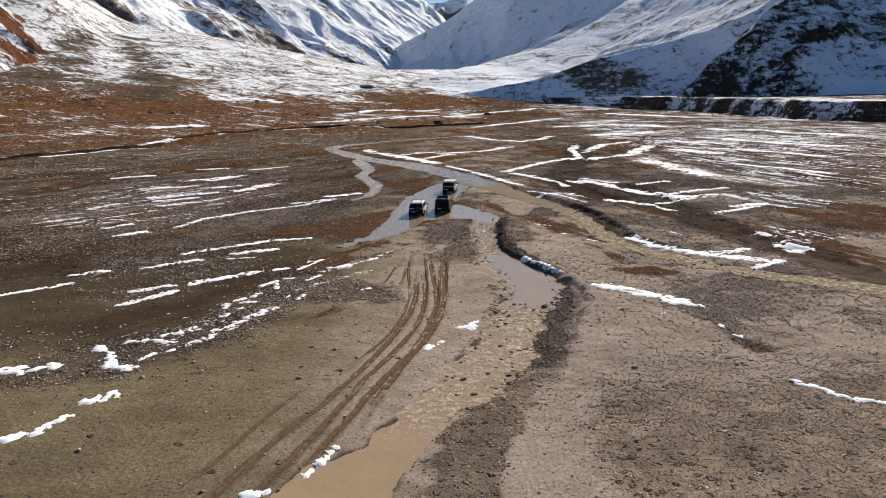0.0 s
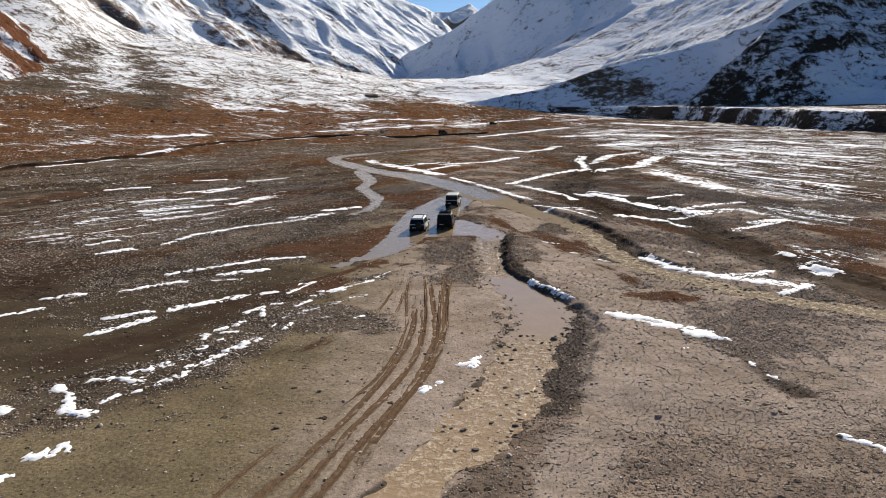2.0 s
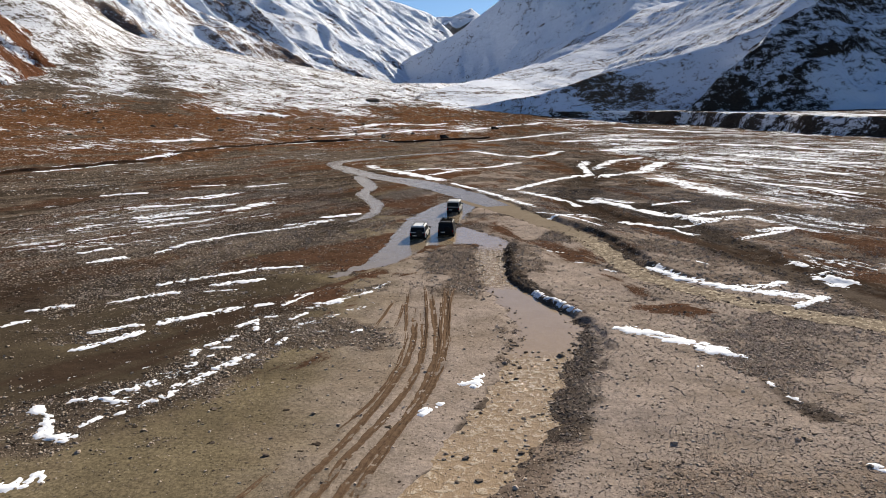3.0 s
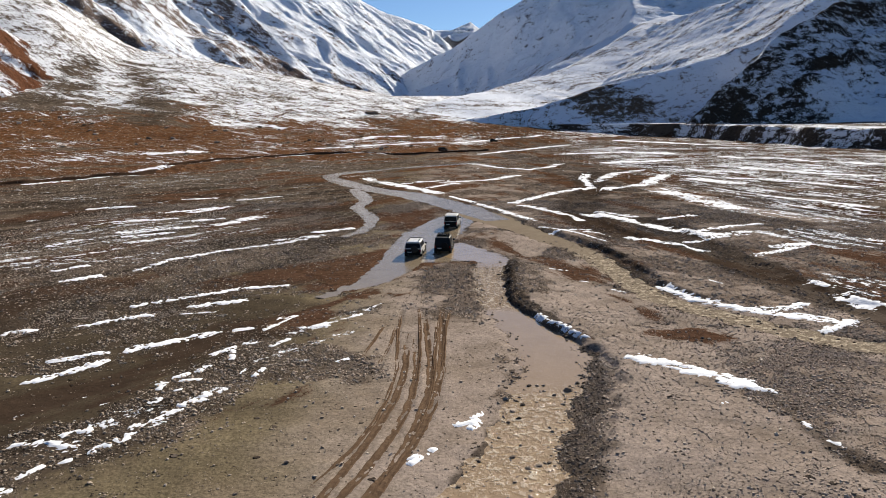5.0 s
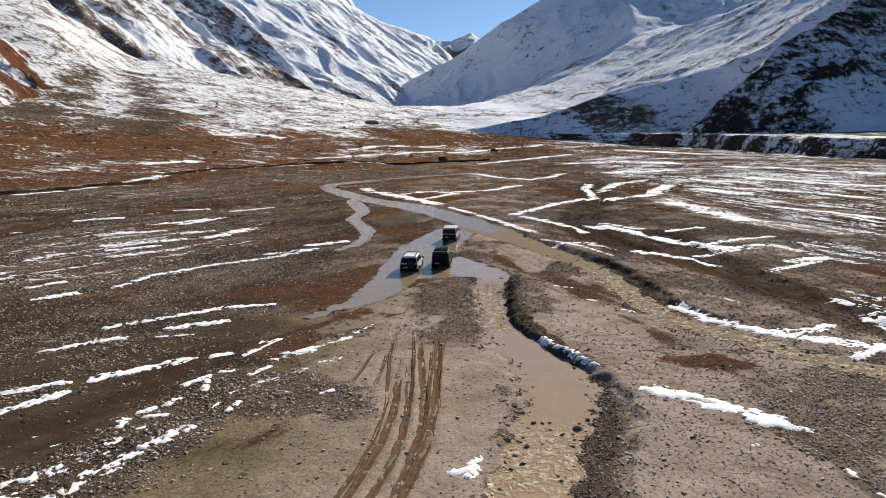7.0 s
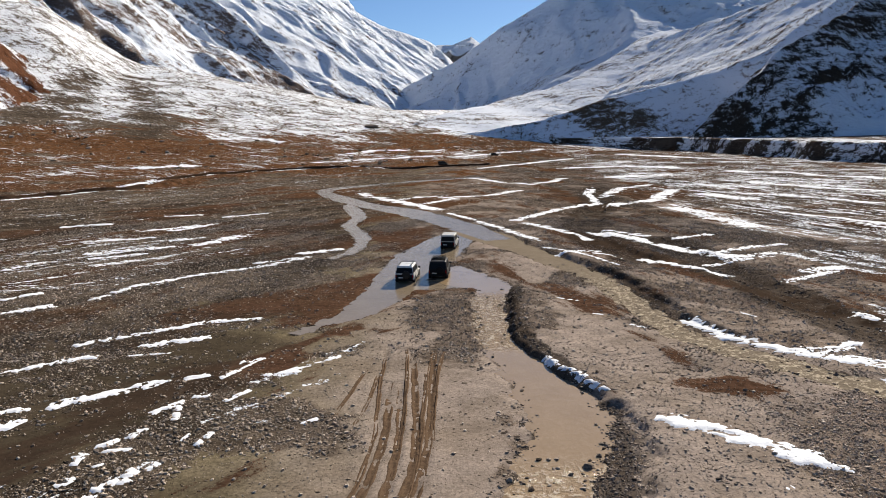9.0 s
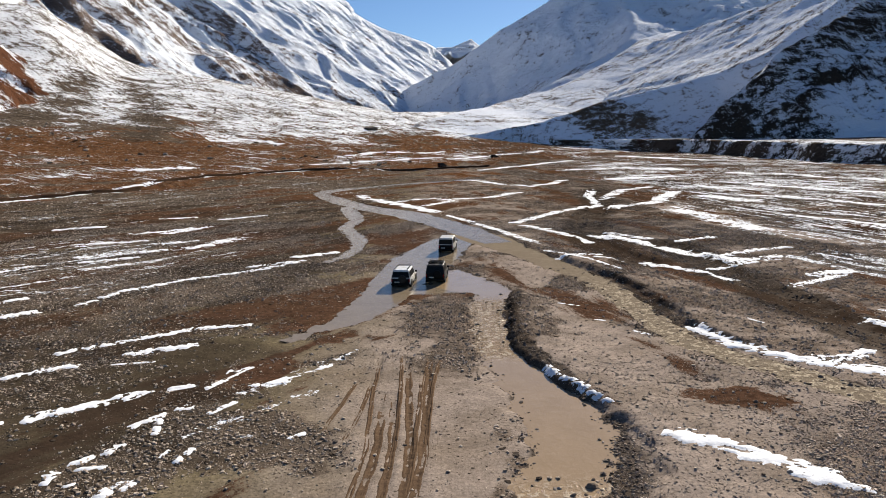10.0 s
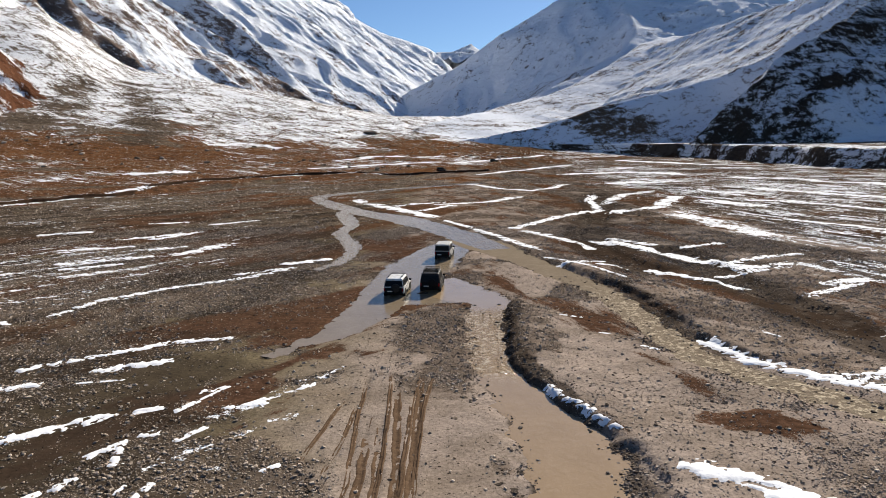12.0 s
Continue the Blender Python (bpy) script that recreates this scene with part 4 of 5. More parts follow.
snow_patch(EDGE, [(-5.4, 24.0), (-4.4, 26.2)], 0.4, 0.0)
snow_patch(EDGE, [(-7.3, 22.7), (-6.6, 23)], 0.4, 0.0)
snow_patch(BITS, [(1.4, 41), (2.3, 41.6)], 0.5, 0.0)
snow_patch(BITS, [(-6.2, 60), (-5.6, 60.3)], 0.5, 0.1)
snow_patch(BITS, [(-9.2, 56.8), (-7.8, 57.6)], 0.7, 0.4)
snow_patch(BITS, [(-11.5, 59.4), (-10.5, 60.2)], 0.6, 0.3)
# scraps on the near flat
snow_patch(BROAD, [(-18.6, 39.6), (-17.6, 39.8), (-16.4, 39.2)], 0.98, 0.30)
snow_patch(BROAD, [(-17.1, 40.4), (-16.0, 41.2), (-15.8, 42.0)], 0.68, 0.30)
snow_patch(BROAD, [(-14.3, 41.2), (-13.7, 41.9), (-12.9, 43.0)], 0.60, 0.30)
snow_patch(BROAD, [(-15.0, 38.8), (-14.3, 39.8), (-14.0, 40.5)], 0.60, 0.30)
snow_patch(BITS, [(-17.0, 36.6), (-16.6, 37.4)], 0.35, -0.05)
snow_patch(BITS, [(-16.0, 37.8), (-15.6, 38.0)], 0.3, -0.05)
snow_patch(BITS, [(-12.9, 43.7), (-12.6, 44.2)], 0.5, -0.05)
snow_patch(BITS, [(-12.0, 44.3), (-12.1, 45.3)], 0.5, -0.05)
snow_patch(BITS, [(-11.5, 45.4), (-11.3, 45.9)], 0.35, -0.05)
snow_patch(BITS, [(-14.1, 47.1), (-13.3, 47.2)], 0.35, -0.05)
snow_patch(BITS, [(-14.0, 45.6), (-13.7, 45.8)], 0.3, -0.05)
snow_patch(BITS, [(-15.0, 46.0), (-15.1, 46.6)], 0.5, -0.05)
snow_patch(BITS, [(-14.6, 44.0), (-14.4, 44.5)], 0.4, -0.05)
snow_patch(BITS, [(-14.6, 47.7), (-13.7, 48.7), (-13.5, 49.3)], 0.45, -0.05)
snow_patch(BITS, [(-13.8, 51.5), (-13.2, 52.4)], 0.6, -0.05)
snow_patch(BITS, [(-12.4, 50.7), (-13.0, 53.0)], 0.35, -0.05)
snow_patch(BITS, [(-12.2, 53.7), (-11.7, 54.1)], 0.55, -0.05)
snow_patch(BITS, [(-10.5, 53.1), (-9.7, 54.5)], 0.35, -0.05)
snow_patch(BITS, [(-11.1, 48.3), (-11.0, 48.8)], 0.3, -0.05)
snow_patch(BITS, [(-10.2, 47.6), (-10.0, 49.0)], 0.35, -0.05)
snow_patch(BITS, [(-5.7, 50.0), (-5.2, 50.5)], 0.35, -0.05)
snow_patch(BITS, [(-11.9, 56.6), (-11.3, 58.0)], 0.4, -0.05)
snow_patch(BITS, [(-11.2, 58.3), (-10.4, 60.2)], 0.3, -0.05)
snow_patch(BITS, [(-8.6, 57.3), (-7.6, 58.4)], 0.4, -0.05)
snow_patch(BITS, [(-6.0, 59.8), (-5.6, 60.5)], 0.3, -0.05)
snow_patch(BITS, [(-23.6, 50.4), (-22.4, 50.9)], 0.3, -0.05)
snow_patch(BITS, [(-22.5, 51.2), (-20.9, 52.1)], 0.45, -0.05)
snow_patch(BITS, [(-21.2, 48.7), (-20.1, 50.4)], 0.5, -0.05)
snow_patch(BITS, [(-22.6, 47.2), (-21.5, 48.3)], 0.35, -0.05)
snow_patch(BITS, [(-13.9, 56.3), (-12.7, 56.9)], 0.3, -0.05)
snow_patch(BITS, [(-19.5, 61.0), (-17.0, 61.6)], 0.3, -0.05)
snow_patch(BITS, [(-0.8, 37.7), (-0.5, 38.0)], 0.3, -0.05)
snow_patch(BITS, [(2.0, 40.6), (2.3, 41.3)], 0.4, -0.05)
snow_patch(BITS, [(2.2, 41.9), (2.6, 42.4)], 0.35, -0.05)
snow_patch(BITS, [(-0.7, 37.4), (0.2, 38.6)], 0.35, -0.05)
snow_patch(BITS, [(18.0, 40.9), (18.1, 40.4)], 0.3, -0.05)
snow_patch(BITS, [(18.3, 39.0), (18.5, 38.6)], 0.35, -0.05)
snow_patch(BITS, [(15.0, 43.2), (15.3, 43.3)], 0.25, -0.05)
snow_patch(BROAD, [(15.5, 67.2), (16.2, 66.5)], 0.35, 0.1)
snow_patch(BROAD, [(13.2, 70.4), (13.9, 70.1)], 0.3, 0.1)
snow_patch(BROAD, [(11.2, 75.1), (12.7, 74.5)], 0.35, 0.1)
snow_patch(BROAD, [(24.6, 69.9), (25.5, 69.1)], 0.35, 0.1)
snow_patch(BROAD, [(23.0, 57.1), (23.4, 56.7)], 0.3, 0.1)
snow_patch(BROAD, [(27.3, 59.7), (29.2, 58.2)], 0.6, 0.1)
snow_patch(BROAD, [(26.2, 60.5), (28.5, 61.5)], 0.5, 0.1)
snow_patch(BROAD, [(26.8, 55.0), (30.3, 57.8)], 0.9, 0.1)
snow_patch(BROAD, [(33.9, 65.2), (34.7, 62.1)], 1.6, 0.1)
snow_patch(BROAD, [(33.8, 70.2), (34.6, 68.1)], 1.0, 0.1)
snow_patch(EDGE, [(7.7, 59.2), (8.5, 57.3), (9.4, 55.4), (10.2, 53.6)], 0.46, 0.28, 0.12)
# right of the stream
snow_patch(BROAD, [(12.6, 49.4), (14.3, 48.4), (16, 47.1), (17.2, 45.9)], 1.35, -0.1)
snow_patch(BITS, [(17.4, 45.6), (18.4, 44.6)], 0.6, 0.3)
snow_patch(BROAD, [(19.8, 68.1), (20.6, 65.9), (21.2, 64.2)], 1.0, 0.1)
snow_patch(BROAD, [(21.2, 63.8), (22.7, 62.2), (23.9, 60.9), (26.2, 59), (29.5, 57)], 1.3, -0.05)
snow_patch(BROAD, [(29.4, 62.6), (27.5, 61.6), (25.4, 61.2)], 0.9, 0.1)
snow_patch(BROAD, [(23.8, 117.6), (27.5, 110.6), (31, 103.6), (32.3, 100)], 2.2, 0.0)
snow_patch(BITS, [(26, 118), (29.5, 112.6)], 1.5, 0.3)
snow_patch(BROAD, [(24.4, 95.4), (26.1, 91.5), (28.4, 88.6), (30, 85.8)], 1.3, 0.05)
snow_patch(BITS, [(32.5, 99), (34.7, 94.5), (40.5, 97.5)], 2.2, 0.35)
snow_patch(BROAD, [(34.1, 81.5), (38.5, 84.3), (43.5, 88.6)], 1.1, 0.05)
snow_patch(THIN, [(38.5, 86.7), (43, 88.7)], 1.5, 0.2)
snow_patch(THIN, [(19.2, 96.7), (21.7, 95.6)], 1.0, 0.1)
snow_patch(EDGE, [(14.3, 102.4), (17.9, 94.8), (19.9, 89)], 0.6, 0.25)
snow_patch(THIN, [(13.5, 131.7), (22.1, 144.8), (34.2, 161)], 1.7, -0.05)
snow_patch(BROAD, [(34.2, 161), (36.3, 182), (41.4, 199.2)], 1.8, 0.1)
snow_patch(BROAD, [(34.8, 153.9), (47.2, 164.8), (59.7, 191.2)], 3.2, 0.2)
snow_patch(BROAD, [(38.5, 174), (48.7, 198.3), (58.8, 207.3)], 3.0, 0.35)
snow_patch(THIN, [(14.8, 127.9), (18.1, 120.3), (21.4, 112)], 1.4, 0.05)
snow_patch(THIN, [(8.3, 245.6), (16.8, 232.8), (26.5, 211.7)], 2.4, 0.0)
snow_patch(THIN, [(26.5, 211.7), (41.3, 240.4)], 2.6, 0.05)
snow_patch(EDGE, [(2.6, 142.4), (6.4, 132.3), (10.4, 120.9), (14.2, 109.5)], 1.3, 0.25)
snow_patch(EDGE, [(-18.6, 188), (-10, 168), (0.4, 149)], 3.0, 0.15)
snow_patch(THIN, [(1.5, 175.1), (13, 179.9), (21.1, 192.3)], 2.4, 0.1)
snow_patch(THIN, [(-7.6, 172), (1.5, 181.2)], 2.4, 0.2)
snow_patch(BROAD, [(46.5, 148.5), (47.6, 134.6), (48.6, 121.9)], 4.5, 0.55)
snow_patch(THIN, [(18.2, 32.2), (19, 31.3), (19.8, 30.1), (21.1, 29.7)], 0.4, 0.0)
snow_patch(THIN, [(-2, 160), (4, 172)], 2.0, 0.2)
snow_patch(EDGE, [(-100.3, 176.6), (-96.8, 191), (-89.3, 207.7), (-84, 233.6), (-67.3, 269.5), (-48.9, 293.1), (1.7, 331.8)], 2.6, 0.25)
# far streaks
snow_patch(THIN, [(-55.2, 326.0), (-35.8, 357.7), (1.8, 407.3)], 4.6, 0.3, 0.14)
snow_patch(THIN, [(-53.2, 380.8), (-27.6, 444.8), (1.9, 468.3)], 4.6, 0.3, 0.14)
snow_patch(THIN, [(6.8, 396.1), (46.2, 481.6), (77.6, 540.5)], 4.6, 0.3, 0.14)
snow_patch(THIN, [(17.8, 314.9), (50.3, 373.1), (76.8, 420.7)], 4.6, 0.3, 0.14)
snow_patch(THIN, [(52.7, 304.6), (81.4, 323.6), (99.5, 302.9)], 7.7, 0.25, 0.14)
snow_patch(BROAD, [(-137.5, 449.4), (-126.0, 471.8), (-102.1, 448.7)], 7.7, 0.25, 0.14)
snow_patch(THIN, [(128.1, 502.7), (151.1, 406.7)], 7.7, 0.25, 0.14)
snow_patch(BROAD, [(-105.8, 266.6), (-97.4, 282.7)], 7.7, 0.25, 0.14)
snow_patch(THIN, [(110.0, 272.4), (126.6, 252.2), (136.9, 226.8)], 5.3, 0.25, 0.11)
snow_patch(BROAD, [(92.3, 215.3), (97.8, 192.6), (107.7, 181.5)], 5.0, 0.25, 0.11)
snow_patch(THIN, [(73.2, 176.6), (83.6, 166.8), (88.7, 152.1)], 3.1, 0.25, 0.09)
snow_patch(THIN, [(61.8, 139.8), (66.9, 131.1), (69.5, 122.3)], 1.8, 0.25, 0.08)
snow_patch(BROAD, [(62.8, 180.3), (67.6, 164.1)], 3.5, 0.25, 0.09)
snow_patch(BITS, [(-59.2, 127.7), (-54.5, 129.4)], 2.3, 0.35, 0.08)
snow_patch(BITS, [(-47.0, 91.7), (-45.5, 95.5)], 1.1, 0.35, 0.07)
snow_patch(BITS, [(-45.0, 122.3), (-39.1, 127.5)], 2.2, 0.35, 0.08)
snow_patch(BITS, [(-45.7, 111.5), (-40.9, 115.0)], 1.8, 0.35, 0.08)
snow_patch(BITS, [(-40.6, 122.3), (-36.9, 129.2)], 1.8, 0.35, 0.08)
snow_patch(BITS, [(34.7, 98.3), (40.4, 102.1), (44.5, 103.2)], 1.3, 0.35, 0.07)
snow_patch(BITS, [(30.1, 91.6), (36.1, 93.9)], 1.0, 0.35, 0.07)
snow_patch(BITS, [(33.2, 109.8), (38.9, 112.6)], 1.3, 0.35, 0.07)
snow_patch(BITS, [(14.4, 97.2), (20.0, 98.6)], 0.9, 0.35, 0.07)
snow_patch(BROAD, [(61.0, 245.5), (79.2, 255.1)], 7.7, 0.25, 0.14)
snow_patch(BITS, [(-20.0, 94.4), (-14.8, 97.5)], 0.9, 0.35, 0.07)
snow_patch(BITS, [(-38.8, 93.7), (-35.3, 97.2)], 0.9, 0.35, 0.07)

# ---- vehicles ----
def plain(name, color, rough, metal=0.0, dust=0.0, coat=0.0, spec=0.25):
    n = Nodes(name)
    c = color
    if dust:
        c = n.mix(n.ramp(n.noise(3.0, 5, 0.65), 0.40, 0.70, 0.15 * dust, dust), color, (0.17, 0.13, 0.095))
        n.link(n.ramp(n.noise(3.0, 5, 0.65), 0.40, 0.70, rough, 0.8), n.bsdf.inputs["Roughness"])
    n.bsdf.inputs["Coat Weight"].default_value = coat
    return n.put(c, None if dust else rough, metal, spec)


PAINT_WHITE = plain("dusty_white_paint", (0.70, 0.69, 0.66), 0.35, dust=0.6, coat=0.3)
PAINT_BLACK = plain("dusty_black_paint", (0.010, 0.010, 0.012), 0.35, dust=0.10, spec=0.12)
PAINT_GREY = plain("dusty_silver_paint", (0.42, 0.42, 0.41), 0.35, 0.3, dust=0.5)
PAINT_DARK = plain("dark_green_paint", (0.02, 0.024, 0.022), 0.45, dust=0.3)
CAR_GLASS = plain("tinted_glass", (0.006, 0.007, 0.008), 0.3, spec=0.10)
RUBBER = plain("tyre_rubber", (0.016, 0.015, 0.014), 0.85, dust=0.2)
BLACK_TRIM = plain("black_trim", (0.012, 0.012, 0.012), 0.8, spec=0.06)
ALLOY = plain("alloy", (0.45, 0.45, 0.46), 0.35, 0.9)
LAMP_RED = plain("red_lens", (0.30, 0.012, 0.010), 0.2)
LAMP_CLEAR = plain("clear_lens", (0.6, 0.6, 0.58), 0.1)
PLATE = plain("plate_blank", (0.65, 0.64, 0.58), 0.5)


def part(name, bm, material, parent, label=""):
    me = bpy.data.meshes.new(name)
    bmesh.ops.recalc_face_normals(bm, faces=bm.faces)
    bm.to_mesh(me)
    bm.free()
    me.materials.append(material)
    ob = new(name, me)
    ob.parent = parent
    return tagged(ob, label) if label else ob


def bevelled(bm, width, segments=2):
    bmesh.ops.bevel(bm, geom=list(bm.edges), offset=width, segments=segments, affect="EDGES", clamp_overlap=True)
    for f in bm.faces:
        f.smooth = True
    return bm


def block(x0, x1, y0, y1, z0, z1, bevel=0.02):
    bm = bmesh.new()
    bmesh.ops.create_cube(bm, size=1, matrix=Matrix.Translation(((x0 + x1) / 2, (y0 + y1) / 2, (z0 + z1) / 2)) @ Matrix.Diagonal((x1 - x0, y1 - y0, z1 - z0, 1)))
    return bevelled(bm, bevel) if bevel else bm


def loft(rings):
    """A closed skin through rings of points, capped at both ends."""
    bm = bmesh.new()
    rows = [[bm.verts.new(p) for p in r] for r in rings]
    for a, b in zip(rows, rows[1:]):
        for k in range(len(a)):
            bm.faces.new((a[k], a[(k + 1) % len(a)], b[(k + 1) % len(a)], b[k]))
    bm.faces.new(rows[0])
    bm.faces.new(rows[-1][::-1])
    for f in bm.faces:
        f.smooth = len(f.verts) == 4
    return bm


def round_rect(x0, x1, z0, z1, r, n=4):
    pts = []
    for cx, cz, a0 in ((x1 - r, z1 - r, 0), (x0 + r, z1 - r, 90), (x0 + r, z0 + r, 180), (x1 - r, z0 + r, 270)):
        for k in range(n):
            a = radians(a0 + 90 * k / (n - 1))
            pts.append((cx + r * math.cos(a), cz + r * math.sin(a)))
    return pts


def lathe(profile, steps, axis_x):
    """Rows of radius and offset, turned round the x axis, shifted by axis_x."""
    bm = bmesh.new()
    rows = []
    for r, off in profile:
        rows.append([bm.verts.new((axis_x + off, r * math.cos(2 * math.pi * k / steps), r * math.sin(2 * math.pi * k / steps))) for k in range(steps)])
    for a, b in zip(rows, rows[1:]):
        for k in range(steps):
            bm.faces.new((a[k], a[(k + 1) % steps], b[(k + 1) % steps], b[k]))
    bm.faces.new(rows[0])
    bm.faces.new(rows[-1][::-1])
    for f in bm.faces:
        f.smooth = len(f.verts) == 4
    return bm


def wheel(parent, x, y, r, outward, name="wheel"):
    w = 0.13
    tyre = part("wheel" if name == "wheel" else name, lathe([(r * 0.62, -w), (r * 0.93, -w), (r, -w * 0.7), (r, w * 0.7), (r * 0.93, w), (r * 0.62, w)], 28, 0), RUBBER, parent, "muddy black tyre")
    tyre.location = (x, y, r)
    rim = part("rim", lathe([(r * 0.10, outward * w * 0.95), (r * 0.2, outward * w * 0.9), (r * 0.45, outward * w * 0.55), (r * 0.58, outward * w * 0.85), (r * 0.63, outward * w * 1.02), (r * 0.63, 0)], 20, 0), ALLOY, tyre, "grey alloy rim")
    for k in range(5):
        bm = block(-0.012, 0.012, -0.035, 0.035, r * 0.12, r * 0.58, 0.006)
        s = part("spoke", bm, ALLOY, tyre)
        s.matrix_local = pose(outward * w * 0.80, 0, 0, 72 * k, 0, 0)
    return tyre


def pane(name, corners, material, parent, out, thick=0.012):
    """A flat panel through four corners, standing proud by thick in the direction out."""
    bm = bmesh.new()
    o = Vector(out).normalized() * thick
    a = [bm.verts.new(Vector(c) - o) for c in corners]
    b = [bm.verts.new(Vector(c) + o) for c in corners]
    bm.faces.new(a)
    bm.faces.new(b[::-1])
    for k in range(4):
        bm.faces.new((a[k], a[(k + 1) % 4], b[(k + 1) % 4], b[k]))
    return part(name, bm, material, parent)


def suv(label, paint, L, W, H, boxy, rack, cover, roof_paint=None):
    """An off-road car, nose along +y, its origin on the ground below its middle. boxy: 0 rounded to 1 upright."""
    car = tagged(new("off_road_car"), label, "car", "convoy of off-road cars")
    h, belt, sill, r = W / 2, 0.60 * H, 0.24 * H, 0.385
    y0, y1 = -L / 2, L / 2
    rows = []
    for y, wf, zb, zt in ((y0, 0.90, 0.30 * H, 0.55 * H), (y0 + 0.06, 0.97, sill, 0.585 * H), (y0 + 0.35, 1.0, sill, belt), (-0.4, 1.0, sill, belt),
                          (0.16 * L, 1.0, sill, belt), (0.22 * L, 0.99, sill, 0.585 * H), (y1 - 0.35, 0.97, sill, 0.555 * H), (y1 - 0.08, 0.93, sill, 0.53 * H), (y1, 0.86, 0.29 * H, 0.47 * H)):
        rows.append([(x, y, z) for x, z in round_rect(-h * wf, h * wf, zb, zt, 0.09)])
    body = part("body", loft(rows), paint, car)
    tw = h * (0.80 + 0.10 * boxy)
    rear_b, rear_t = y0 + 0.05, y0 + 0.30 - 0.20 * boxy
    front_b, front_t = 0.20 * L, 0.09 * L + 0.20 * boxy
    rows = []
    for z, k in ((belt - 0.05, 0.0), (belt + 0.02, 0.02), (0.80 * H, 0.55), (0.95 * H, 0.95), (0.985 * H, 1.05), (H, 1.25)):
        w = (h - 0.02) * (1 - k) + tw * k
        a, b = rear_b * (1 - k) + rear_t * k, front_b * (1 - k) + front_t * k
        rows.append([(x, y, z) for x, y in round_rect(-w, w, a, b, 0.10)])
    part("cabin", loft(rows), roof_paint or paint, car)

    def skin(k, side):
        """The cabin's side at height k of the window band."""
        z = belt + 0.02 + (0.95 * H - belt - 0.02) * k
        kk = 0.02 + 0.93 * k
        return side * ((h - 0.02) * (1 - kk) + tw * kk), rear_b * (1 - kk) + rear_t * kk, front_b * (1 - kk) + front_t * kk, z

    lo, hi = 0.10, 0.88
    for side in (-1, 1):
        xl, al, bl, zl = skin(lo, side)
        xh, ah, bh, zh = skin(hi, side)
        cuts = ((0.04, 0.30), (0.33, 0.63), (0.66, 0.95))
        for f0, f1 in cuts:
            pane("side_window", [(xl, al + (bl - al) * f0, zl), (xl, al + (bl - al) * f1, zl), (xh, ah + (bh - ah) * f1, zh), (xh, ah + (bh - ah) * f0, zh)], CAR_GLASS, car, (side, 0, 0.25))
        for f in (0.42, 0.72):
            part("door_handle", block(side * h - 0.02, side * h + 0.025, al + (bl - al) * f - 0.08, al + (bl - al) * f + 0.08, belt - 0.13, belt - 0.09, 0.008), BLACK_TRIM, car)
        part("mirror", block(min(side * (h - 0.02), side * (h + 0.22)), max(side * (h - 0.02), side * (h + 0.22)), 0.17 * L, 0.17 * L + 0.10, belt + 0.03, belt + 0.22, 0.03), BLACK_TRIM, car, "black door mirror")
        part("side_step", block(min(side * (h - 0.05), side * (h + 0.09)), max(side * (h - 0.05), side * (h + 0.09)), -0.17 * L, 0.17 * L, 0.36, 0.42, 0.02), BLACK_TRIM, car)
        part("tail_light", block(side * h * 0.88 - 0.06, side * h * 0.88 + 0.06, y0 - 0.015, y0 + 0.08, 0.40 * H, 0.56 * H, 0.015), LAMP_RED, car, "red tail light")
        part("headlight", block(side * h * 0.70 - 0.14, side * h * 0.70 + 0.14, y1 - 0.14, y1 + 0.01, 0.39 * H, 0.48 * H, 0.03), LAMP_CLEAR, car, "clear headlight")
        for y in (-0.30 * L, 0.29 * L):
            wheel(car, side * (h - 0.11), y, r, side)
            part("wheel_arch", lathe([(r * 1.02, 0), (r * 1.22, 0), (r * 1.22, side * 0.07), (r * 1.02, side * 0.07)], 28, 0), BLACK_TRIM, car, "black wheel arch").location = (side * (h - 0.035), y, r + 0.02)
    _, al, bl, zl = skin(lo - 0.04, 1)
    xh, ah, bh, zh = skin(hi, 1)
    pane("rear_window", [(-h * 0.90, al, zl), (h * 0.90, al, zl), (xh * 0.94, ah, zh), (-xh * 0.94, ah, zh)], CAR_GLASS, car, (0, -1, 0.2))
    pane("windscreen", [(-h * 0.86, bl, zl), (h * 0.86, bl, zl), (xh * 0.9, bh, zh), (-xh * 0.9, bh, zh)], CAR_GLASS, car, (0, 1, 0.4))
    # The rear bumper's black also stands for the shade on the rear.
    part("rear_bumper", block(-h * 0.97, h * 0.97, y0 - 0.10, y0 + 0.18, 0.24 * H, 0.335 * H, 0.04), BLACK_TRIM, car)
    part("front_bumper", block(-h * 0.93, h * 0.93, y1 - 0.18, y1 + 0.09, 0.23 * H, 0.34 * H, 0.04), BLACK_TRIM, car)
    part("grille", block(-h * 0.45, h * 0.45, y1 - 0.04, y1 + 0.015, 0.36 * H, 0.46 * H, 0.015), BLACK_TRIM, car)
    # Black panel puts the tailgate's shade and dirt into its colour.
    part("tailgate_shade", block(-h * 0.90, h * 0.90, y0 - 0.012, y0 + 0.02, 0.33 * H, 0.575 * H, 0.01), BLACK_TRIM, car, "black panel for the tailgate's shade and dirt")
    part("blank_plate", block(-h * 0.62, -h * 0.10, y0 - 0.03, y0 + 0.01, 0.37 * H, 0.43 * H, 0.005), PLATE, car)
    if cover:
        spare = part("spare_wheel", lathe([(0.10, -0.13), (0.34, -0.13), (0.38, -0.09), (0.38, 0.09), (0.36, 0.12)], 28, 0), cover, car, "round spare wheel on the tailgate")
